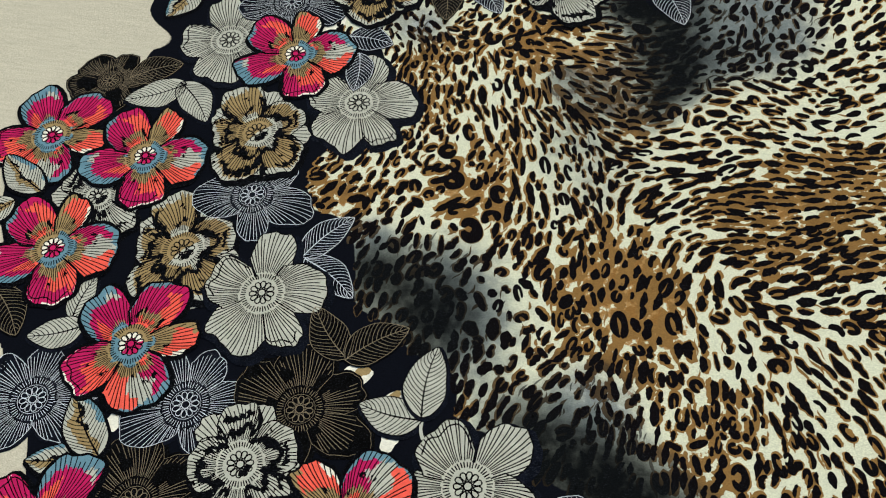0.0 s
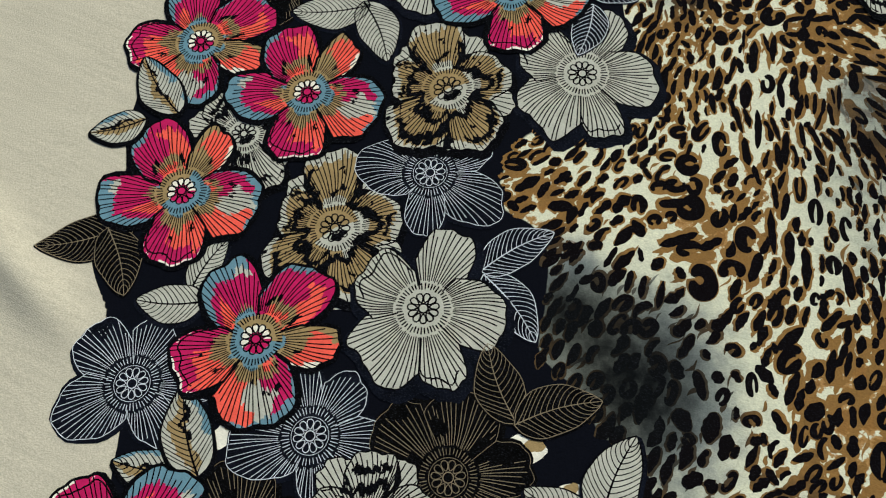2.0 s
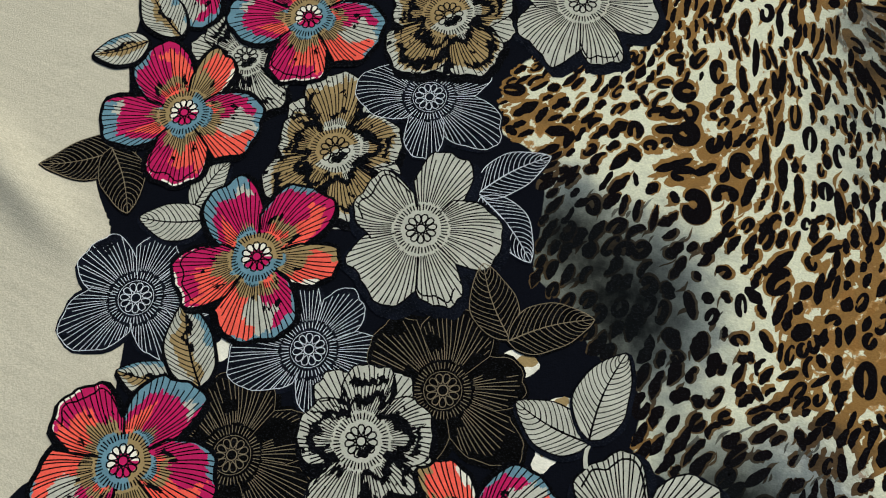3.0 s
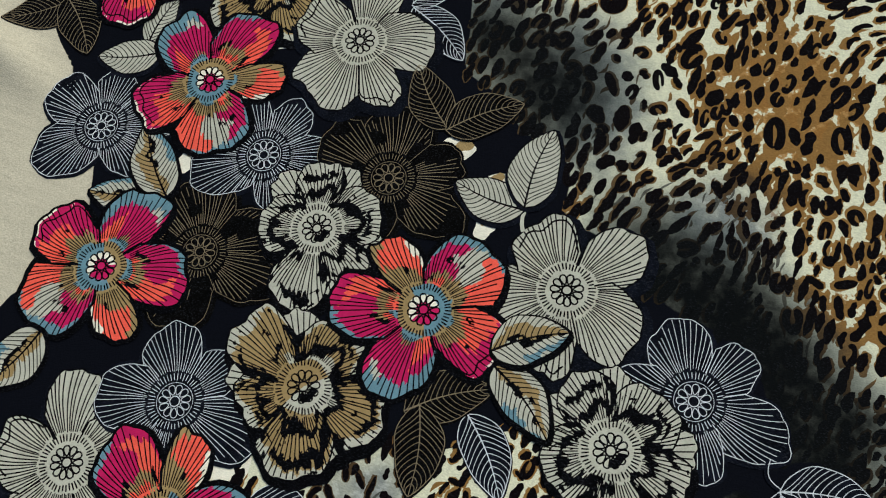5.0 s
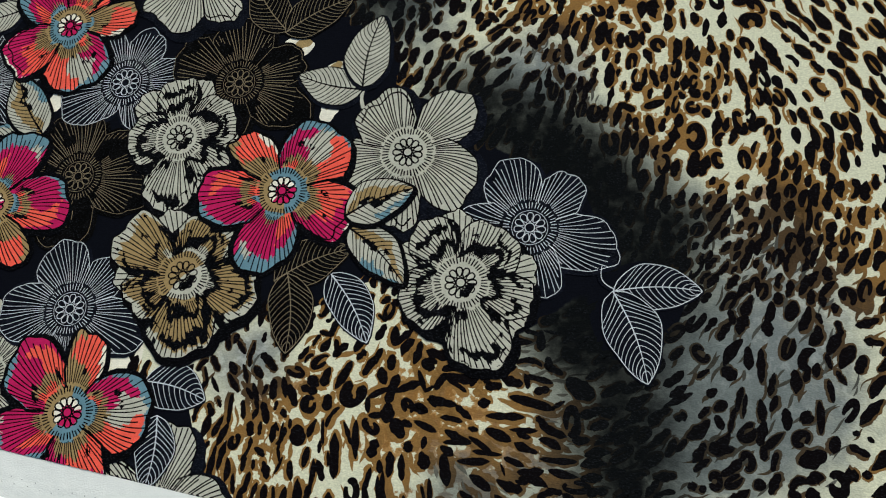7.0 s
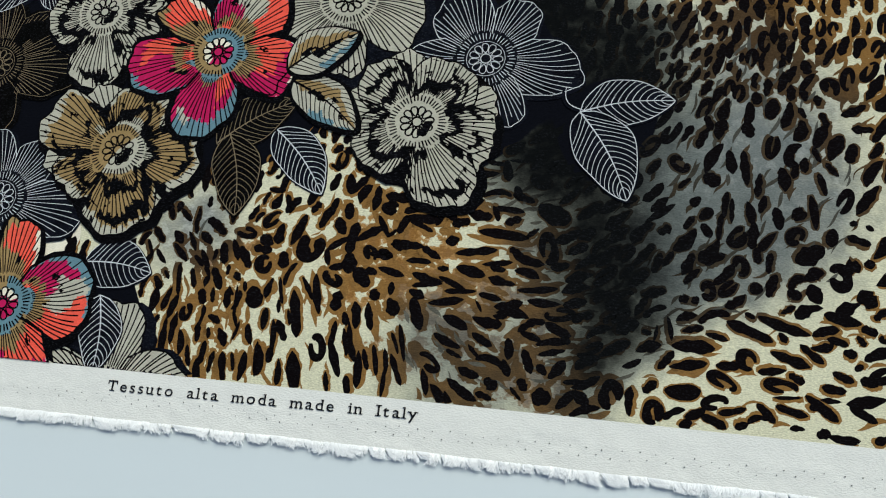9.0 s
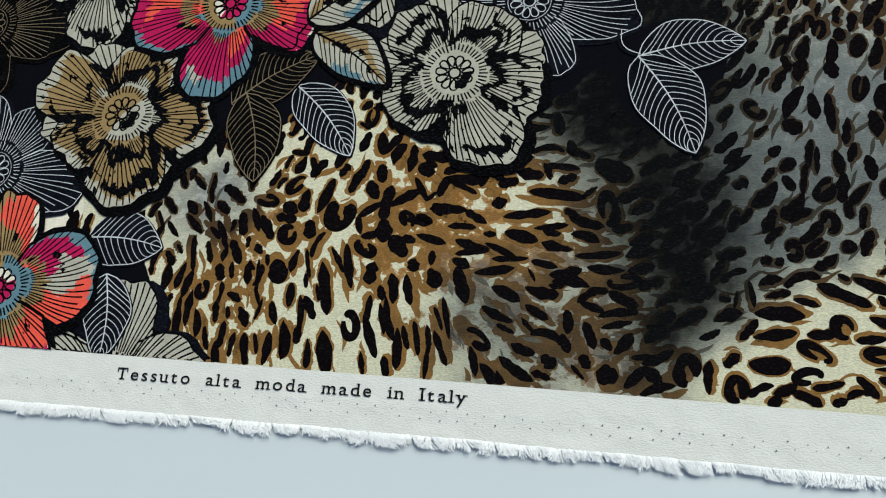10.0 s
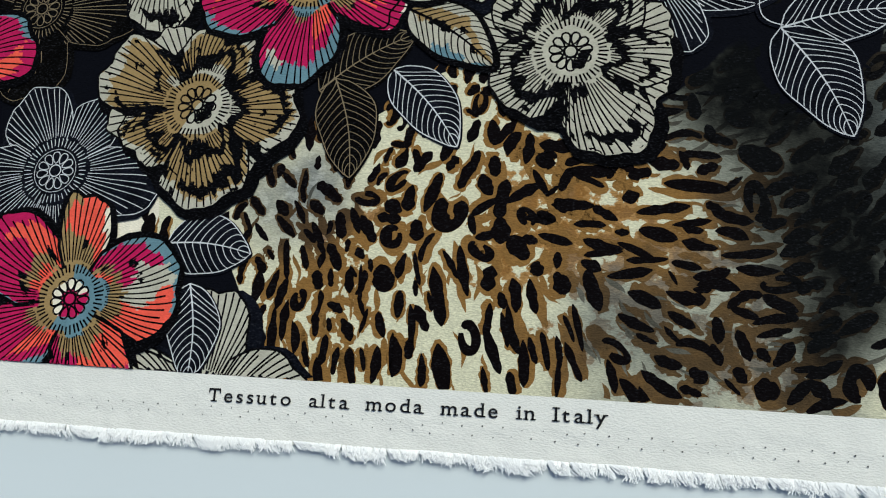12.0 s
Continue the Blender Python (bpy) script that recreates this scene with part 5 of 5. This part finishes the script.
spot("patch", 0.0640, 0.3140, 135, 5.7, 3.3)
spot("patch", 0.0740, 0.3205, 40, 7.8, 6.0)
spot("patch", 0.0795, 0.3090, 141, 6.4, 3.9)
spot("patch", 0.0875, 0.3080, 110, 14.9, 4.9)
spot("patch", 0.0910, 0.3155, 153, 11.2, 5.4)
spot("patch", 0.0965, 0.3095, 135, 7.1, 3.6)
spot("patch", 0.0825, 0.3265, 79, 5.1, 3.0)
spot("patch", 0.0915, 0.3295, 121, 5.8, 2.9)
spot("patch", 0.0640, 0.2800, 135, 11.3, 7.8)
spot("patch", 0.0685, 0.2720, 141, 6.4, 5.0)
spot("patch", 0.0765, 0.2815, 94, 15.0, 7.4)
spot("patch", 0.0850, 0.2755, 90, 13.0, 5.7)
spot("patch", 0.0920, 0.2915, 7, 8.1, 6.3)
spot("patch", 0.0965, 0.2840, 39, 6.4, 4.1)
spot("patch", 0.0995, 0.2865, 121, 5.8, 2.4)
spot("patch", 0.1030, 0.2960, 135, 11.3, 4.3)
spot("patch", 0.1110, 0.2940, 101, 10.2, 2.4)
spot("patch", 0.1045, 0.3140, 87, 18.0, 4.3)
spot("patch", 0.1000, 0.3265, 71, 18.0, 8.9)
spot("patch", 0.1155, 0.3080, 63, 11.2, 7.2)
spot("patch", 0.0970, 0.3370, 63, 17.9, 5.0)
spot("patch", 0.1180, 0.3315, 97, 17.1, 4.1)
spot("patch", 0.1245, 0.3355, 94, 13.0, 3.3)
spot("patch", 0.1205, 0.3385, 86, 13.0, 3.3)
spot("patch", 0.1280, 0.3185, 49, 9.2, 5.0)
spot("patch", 0.1325, 0.3120, 107, 10.4, 3.3)
spot("patch", 0.1105, 0.3425, 126, 8.6, 5.0)
spot("patch", 0.1120, 0.3530, 67, 15.2, 3.9)
spot("patch", 0.1180, 0.3540, 45, 8.5, 3.1)
spot("patch", 0.0755, 0.2560, 49, 10.6, 6.4)
spot("patch", 0.0845, 0.2570, 141, 6.4, 5.2)
spot("patch", 0.0995, 0.2700, 83, 8.1, 4.4)
spot("patch", 0.1075, 0.2715, 144, 8.6, 3.6)
spot("patch", 0.1170, 0.2855, 41, 10.6, 3.6)
spot("patch", 0.1100, 0.2640, 45, 11.3, 2.6)
spot("patch", 0.0980, 0.2545, 40, 7.8, 5.5)
spot("patch", 0.1310, 0.2885, 56, 10.8, 2.8)
spot("patch", 0.1290, 0.2980, 124, 7.2, 4.5)
spot("patch", 0.1360, 0.2990, 101, 10.2, 4.5)
spot("patch", 0.1160, 0.2550, 56, 14.4, 4.0)
spot("patch", 0.1185, 0.2450, 41, 9.2, 4.3)
spot("patch", 0.1190, 0.2355, 58, 15.3, 4.3)
spot("patch", 0.1255, 0.2245, 32, 13.0, 6.6)
spot("patch", 0.1310, 0.2590, 127, 10.0, 4.5)
spot("patch", 0.1380, 0.2730, 59, 11.7, 4.1)
spot("ring", 0.1495, 0.2970, 103, 22.6, 9.9)
spot("patch", 0.1585, 0.2985, 119, 10.3, 5.5)
spot("patch", 0.1655, 0.2970, 86, 14.0, 5.4)
spot("ring", 0.1800, 0.3030, 103, 18.4, 8.8)
spot("patch", 0.1900, 0.3090, 106, 14.6, 3.9)
spot("patch", 0.1835, 0.3050, 107, 16.8, 2.8)
spot("patch", 0.1985, 0.3020, 122, 9.4, 4.5)
spot("patch", 0.2060, 0.3115, 166, 12.4, 6.4)
spot("patch", 0.2110, 0.3165, 112, 5.4, 2.9)
spot("patch", 0.2190, 0.3020, 90, 6.0, 4.1)
spot("patch", 0.2260, 0.3075, 132, 12.0, 5.7)
spot("patch", 0.2335, 0.2990, 58, 9.4, 6.6)
spot("patch", 0.2405, 0.2855, 175, 11.0, 9.4)
spot("patch", 0.2400, 0.2720, 127, 10.0, 5.4)
spot("patch", 0.1620, 0.2830, 135, 8.5, 5.7)
spot("patch", 0.1555, 0.2775, 101, 5.1, 3.8)
spot("patch", 0.1585, 0.2630, 85, 12.0, 3.4)
spot("patch", 0.1665, 0.2695, 86, 15.0, 5.8)
spot("patch", 0.1625, 0.2520, 58, 9.4, 4.0)
spot("patch", 0.1660, 0.2390, 76, 8.2, 3.7)
spot("patch", 0.1735, 0.2455, 94, 15.0, 5.0)
spot("patch", 0.1770, 0.2795, 140, 7.8, 4.6)
spot("patch", 0.1890, 0.2760, 124, 7.2, 4.5)
spot("patch", 0.1960, 0.2660, 117, 8.9, 6.6)
spot("patch", 0.1915, 0.2590, 122, 9.4, 4.0)
spot("patch", 0.2065, 0.2825, 105, 11.4, 2.5)
spot("patch", 0.2130, 0.2920, 72, 6.3, 3.6)
spot("patch", 0.2180, 0.2795, 90, 11.0, 3.0)
spot("patch", 0.2260, 0.2850, 90, 10.0, 4.7)
spot("patch", 0.2310, 0.2765, 106, 7.3, 3.7)
spot("patch", 0.2290, 0.2680, 124, 7.2, 3.1)
spot("patch", 0.2155, 0.2560, 130, 7.8, 3.3)
spot("patch", 0.2225, 0.2510, 34, 3.6, 2.2)
spot("patch", 0.2020, 0.2505, 100, 11.2, 2.4)
spot("patch", 0.1965, 0.2470, 117, 11.2, 3.6)
spot("patch", 0.2010, 0.2490, 90, 8.0, 2.7)
spot("patch", 0.1895, 0.2405, 31, 5.8, 4.6)
spot("patch", 0.1855, 0.2285, 162, 9.5, 4.1)
spot("patch", 0.1990, 0.2325, 27, 11.2, 4.5)
spot("patch", 0.2180, 0.2420, 146, 7.2, 4.6)
spot("patch", 0.2115, 0.2390, 127, 5.0, 3.1)
spot("patch", 0.2235, 0.2405, 101, 5.1, 3.8)
spot("patch", 0.2180, 0.2335, 173, 8.1, 5.7)
spot("patch", 0.1700, 0.2235, 90, 11.0, 6.3)
spot("ring", 0.1805, 0.2080, 102, 14.3, 9.2)
spot("patch", 0.1990, 0.2205, 110, 11.7, 4.8)
spot("patch", 0.1920, 0.2200, 104, 8.2, 3.6)
spot("patch", 0.2090, 0.2110, 63, 8.9, 4.3)
spot("patch", 0.2120, 0.2250, 90, 8.0, 4.0)
spot("ring", 0.2210, 0.2175, 98, 15.1, 10.3)
spot("patch", 0.2255, 0.2315, 121, 5.8, 3.8)
spot("patch", 0.2315, 0.2290, 111, 8.5, 3.0)
spot("patch", 0.2415, 0.2280, 117, 15.7, 5.3)
spot("patch", 0.2395, 0.2510, 117, 15.7, 4.1)
spot("patch", 0.2450, 0.2525, 90, 9.0, 3.3)
spot("patch", 0.2230, 0.2025, 90, 15.0, 6.7)
spot("patch", 0.2340, 0.2065, 114, 9.8, 5.7)
spot("patch", 0.2460, 0.2080, 108, 12.6, 5.1)
spot("patch", 0.2495, 0.2285, 45, 9.9, 5.3)
spot("patch", 0.2145, 0.1990, 84, 10.0, 4.1)
spot("patch", 0.1510, 0.2550, 108, 12.6, 4.3)
spot("patch", 0.1490, 0.2435, 114, 9.8, 3.7)
spot("patch", 0.1550, 0.2390, 79, 10.2, 4.2)
spot("patch", 0.1360, 0.2395, 60, 8.1, 4.5)
spot("patch", 0.1415, 0.2260, 69, 8.5, 4.0)
spot("patch", 0.1390, 0.2135, 131, 9.2, 3.5)


# ---- leopard spots ----
def ragged(n, low, high):
    """Uneven factors along a strip."""
    a = low + (high - low) * rng.random(n)
    return (a + 0.9 * np.roll(a, 1) * 0.5 + 0.9 * np.roll(a, -1) * 0.5) / 1.9


def spot_shape(kind, length, width, closed=0.75):
    """Spine and half widths of one spot round (0, 0), lying along x."""
    n = 13
    t = np.linspace(0, 1, n)
    ends = np.abs(2 * t - 1)
    if kind == "ring":
        a = 2 * math.pi * closed * (t - 0.5) + rng.random() * 6.28
        spine = np.stack([np.cos(a) * length * 0.35, np.sin(a) * width * 0.33], 1)
        half = width * 0.245 * ragged(n, 0.45, 1.5) * (1 - 0.6 * ends ** 6)
    elif kind == "hook":
        a = (t - 0.5) * (1.3 + 1.5 * rng.random())
        spine = np.stack([np.sin(a) * length * 0.40, (np.cos(a) - 0.7) * width * 0.62], 1)
        half = width * 0.27 * ragged(n, 0.55, 1.4) * np.sqrt(np.clip(1 - ends ** 4.0, 0.05, 1))
    elif kind == "patch":
        b = (rng.random() - 0.5) * 0.35
        spine = np.stack([(t - 0.5) * length, b * width * (1 - (2 * t - 1) ** 2)], 1)
        half = width * 0.545 * np.clip(1 - ends ** 2.8, 0.03, 1) ** 0.60 * ragged(n, 0.62, 1.30)
    else:
        b = (rng.random() - 0.5) * 0.7
        spine = np.stack([(t - 0.5) * length, b * width * (1 - (2 * t - 1) ** 2)], 1)
        lead = 1 + (rng.random() - 0.5) * 0.8 * (2 * t - 1)
        half = width * 0.50 * np.clip(1 - ends ** 2.3, 0.02, 1) ** 0.65 * ragged(n, 0.55, 1.30) * lead
    return rounded(spine, half)


def rounded(spine, half):
    """The same spot drawn through three times as many places, without corners."""
    n = len(half)
    u = np.linspace(0, n - 1, 3 * n - 2)
    soft = np.array((0.06, 0.24, 0.40, 0.24, 0.06))

    def ease(a):
        b = np.interp(u, np.arange(n), a)
        b[2:-2] = np.convolve(b, soft, "valid")
        return b

    return np.stack([ease(spine[:, 0]), ease(spine[:, 1])], 1), ease(half)


def strip(spine, half):
    t = np.gradient(spine, axis=0)
    t /= np.linalg.norm(t, axis=1, keepdims=True) + 1e-12
    nrm = np.stack([-t[:, 1], t[:, 0]], 1)
    return np.vstack([spine + nrm * half[:, None], spine - nrm * half[:, None]])


def place_spots(tries, gap, low, high, seed, keep_off=True):
    """Scatter over one repeat, each spot keeping its distance along and across the drift."""
    cand = rng.random((tries, 2)) * (0.80, REPEAT.y) + (-0.22, -0.004)
    cand[:, 0] += cand[:, 1] / REPEAT.y * REPEAT.x
    cand = cand[(cand[:, 0] > border(cand[:, 1]) - 0.01)]
    cand = cand[dark_ground(cand[:, 0], cand[:, 1]) < 0.50]
    ang, stretch = drift(cand[:, 0], cand[:, 1])
    ang = ang + (grain(cand[:, 0] + 3, cand[:, 1] + 3, 0.03, seed) - 0.5) * 0.7
    size = low + (high - low) * grain(cand[:, 0] + 3, cand[:, 1] + 3, 0.045, seed + 2)
    cells, chosen = {}, []
    fixed = {}
    for kind, x, y, turn, length, width in SPOTS if keep_off else ():
        for q in np.linspace(-0.4, 0.4, max(1, round(length / 0.006))) if length > 0.009 else (0.0,):
            px, py = x + math.cos(turn) * length * q, y + math.sin(turn) * length * q
            for o in (-1, 0, 1):
                fixed.setdefault((int((px + o * REPEAT.x) // 0.02), int((py + o * REPEAT.y) // 0.02)), []).append((px + o * REPEAT.x, py + o * REPEAT.y, width))
    for i in range(len(cand)):
        x, y = cand[i]
        ix, iy = int(x // 0.02), int(y // 0.02)
        ca, sa, el = math.cos(ang[i]), math.sin(ang[i]), math.sqrt(stretch[i])
        near = [j for ax in (-1, 0, 1) for ay in (-1, 0, 1) for j in cells.get((ix + ax, iy + ay), ())]
        reach = (size[i] * gap) ** 2
        ok = True
        for px, py, width in [p for ax in (-1, 0, 1) for ay in (-1, 0, 1) for p in fixed.get((ix + ax, iy + ay), ())]:
            if (px - x) ** 2 + (py - y) ** 2 < (size[i] * 0.42 + width * 0.52 + 0.0006) ** 2:
                ok = False
                break
        for j in near:
            dx, dy = cand[j][0] - x, cand[j][1] - y
            if ((dx * ca + dy * sa) / el) ** 2 + ((-dx * sa + dy * ca) * el) ** 2 < reach:
                ok = False
                break
        if ok:
            cells.setdefault((ix, iy), []).append(i)
            chosen.append((x, y, ang[i], stretch[i], size[i]))
    return chosen


class Blots:
    """Flat printed patches, joined."""

    def __init__(self):
        self.v, self.f, self.n = [], [], 0

    def put(self, shape, o):
        k = len(shape) // 2
        i = np.arange(k - 1)
        self.v.append(shape + o)
        self.f.append(np.stack([i, i + 1, i + 1 + k, i + k], 1) + self.n)
        self.n += len(shape)

    def build(self, name, z, mat, label=""):
        xy, f = np.vstack(self.v), np.vstack(self.f)
        f = f[kept(xy, f)]
        if len(f):
            ob = mesh_ob(name, lay(xy, z), f, [mat], cloth, label)
            shares(ob, xy[:, 0], xy[:, 1])
            return ob


def print_spots():
    spots, rims = Blots(), Blots()
    singles = 0
    todo = []
    for x, y, ang, stretch, size in place_spots(110000, 0.87, 0.0060, 0.0102, 17):
        el = math.sqrt(stretch * 1.35)
        length, width = size * el * (0.72 + 0.48 * rng.random()), size / el * (0.74 + 0.36 * rng.random())
        roll = rng.random()
        kind = "ring" if stretch < 2.15 and roll < 0.20 else "hook" if roll < 0.36 else "blob"
        if kind != "blob":
            width, length = width * 1.22, length * 1.08
        elif rng.random() < 0.22:
            length, width = length * 0.6, width * 0.7
        todo.append((kind, x, y, ang, length, width))
    bare = dark_ground(np.array([c[1] for c in SPOTS]), np.array([c[2] for c in SPOTS])) < 0.52
    for (kind, *rest), ok in zip(SPOTS, bare):
        if ok:
            broad = kind == "patch" and rest[4] > 0.0048 and rng.random() < 0.55
            todo.append(("ring", *rest[:4], rest[4] * 1.12) if broad else (kind, *rest))
    tan_share = field("tawny", np.array([c[1] for c in todo]), np.array([c[2] for c in todo]))
    for (kind, x, y, ang, length, width), tan in zip(todo, tan_share):
        roll = rng.random()
        spine, half = spot_shape(kind, length, width, 0.78 + 0.20 * rng.random())
        ca, sa = math.cos(ang), math.sin(ang)
        turn = np.array(((ca, sa), (-sa, ca)))
        body = strip(spine, half) @ turn
        # the tawny rims: uneven, slipped to one side, running together where the coat is tawny
        patches = [strip(spine * 1.05, half * 0.95 + 0.00025 + (0.0007 + 0.0012 * tan) * rounded(spine[::3], rng.random(len(half[::3])))[1]) @ turn + (rng.random(2) - 0.5) * (0.0018 + 0.0014 * tan)]
        if kind == "ring":
            t = np.linspace(-0.5, 0.5, 13)
            core = width * 0.34 * np.sqrt(np.clip(1 - np.abs(2 * t) ** 2.2, 0.01, 1)) * ragged(13, 0.5, 1.3)
            patches.append(strip(np.stack([t * length * 0.62, 0 * t], 1), core) @ turn)
        for q in range((tan > 0.45) + (tan > 0.70) + (tan > 0.85)):
            t = np.linspace(-0.5, 0.5, 13)
            rim_spine = np.stack([t * length * (0.95 + 0.5 * rng.random()), 0.12 * width * np.sin(t * 7 + roll * 9)], 1)
            rim_half = min(width, 0.008) * 0.56 * np.sqrt(np.clip(1 - np.abs(2 * t) ** 2.2, 0.01, 1)) * ragged(13, 0.35, 1.45)
            patches.append(strip(rim_spine, rim_half) @ turn + (rng.random(2) - 0.5) * 0.0095 * tan)
        if tan < 0.35 and rng.random() < 0.15:
            patches = []
        for k in (0, 1):
            o = np.array((x + k * REPEAT.x, y + k * REPEAT.y))
            for p in patches:
                rims.put(p, o)
            if k == 0 and singles < 300 and 0.01 < x < 0.24 and 0.004 < y < 0.125:
                one = Blots()
                one.put(body, o)
                one.build("leopard_spot", 0.00004, SPOT_INK)
                singles += 1
            else:
                spots.put(body, o)
    hairs = Blots()
    for x, y, ang, stretch, size in place_spots(20000, 0.95, 0.0110, 0.0150, 43, False):
        length, width = 0.005 + 0.009 * rng.random(), 0.0010 + 0.0014 * rng.random()
        t = np.linspace(-0.5, 0.5, 9)
        spine = np.stack([t * length, 0.10 * length * np.sin(t * 5 + size * 9000)], 1)
        shape = strip(spine, width * 0.5 * np.clip(1 - np.abs(2 * t) ** 2, 0.02, 1) * ragged(9, 0.4, 1.5))
        turn = np.array(((math.cos(ang), math.sin(ang)), (-math.sin(ang), math.cos(ang))))
        for k in (0, 1):
            hairs.put(shape @ turn, np.array((x + k * REPEAT.x, y + k * REPEAT.y)))
    # pale brushed hairs where the coat runs into shade
    brushed = Blots()
    many = 9000
    hx, hy = rng.random(many) * 0.42 - 0.08, rng.random(many) * REPEAT.y
    shade = field("smoke", hx, hy) + 0.35 * field("grey", hx, hy)
    ok = (shade > 0.30) & (shade < 0.90) & (hx > border(hy)) & (dark_ground(hx, hy) < 0.5) & (rng.random(many) < 0.16)
    ang, stretch = drift(hx, hy)
    for x, y, a in zip(hx[ok], hy[ok], ang[ok]):
        a += (rng.random() - 0.5) * 0.5
        length, width = 0.004 + 0.008 * rng.random(), 0.0008 + 0.0012 * rng.random()
        t = np.linspace(-0.5, 0.5, 7)
        spine = np.stack([t * length, 0.08 * length * np.sin(t * 4 + x * 900)], 1)
        shape = strip(spine, width * 0.5 * np.clip(1 - np.abs(2 * t) ** 2, 0.02, 1))
        turn = np.array(((math.cos(a), math.sin(a)), (-math.sin(a), math.cos(a))))
        for k in (0, 1):
            brushed.put(shape @ turn, np.array((x + k * REPEAT.x, y + k * REPEAT.y)))
    tagged(brushed.build("pale_hair", 0.000036, HAIR_INK, "pale brushed hairs in the shaded coat"), kind="stuff")
    tagged(hairs.build("tawny_streaking", 0.00003, HALO_INK, "thin tawny streaks between the spots"), kind="stuff")
    tagged(rims.build("tawny_rimming", 0.00002, HALO_INK, "tawny rims round the black spots"), kind="stuff")
    tagged(spots.build("leopard_spotting", 0.00004, SPOT_INK, "black leopard spots"), kind="stuff")


def fragment(x, y, turn, length, width):
    """A scrap of pale ground that shows between two motifs, with a spot in it."""
    t = np.linspace(-0.5, 0.5, 9)
    a = radians(turn)
    rot = np.array(((math.cos(a), math.sin(a)), (-math.sin(a), math.cos(a))))
    for k in (0, 1):
        o = np.array((x + k * REPEAT.x, y + k * REPEAT.y))
        for name, grow, mat, z in (("pale_fragment", 1.0, PALE, 0.00003), ("tawny_patch", 0.5, OLIVE, 0.000045)):
            half = width * grow * 0.5 * np.clip(1 - np.abs(2 * t) ** 3, 0.05, 1) ** 0.6 * ragged(9, 0.6, 1.3)
            one = Blots()
            one.put(strip(np.stack([t * length * grow + (1 - grow) * length * 0.4, 0 * t + (1 - grow) * width * 0.3], 1), half) @ rot, o)
            one.build(name, z, mat)


fragment(0.031, 0.204, 80, 0.017, 0.011)
fragment(0.003, 0.238, 20, 0.020, 0.012)
fragment(0.028, 0.226, 60, 0.016, 0.010)
fragment(-0.128, 0.190, 70, 0.024, 0.010)
fragment(-0.119, 0.122, 60, 0.016, 0.010)
fragment(-0.109, 0.268, 40, 0.012, 0.008)
fragment(-0.040, 0.054, 70, 0.030, 0.016)
print_spots()
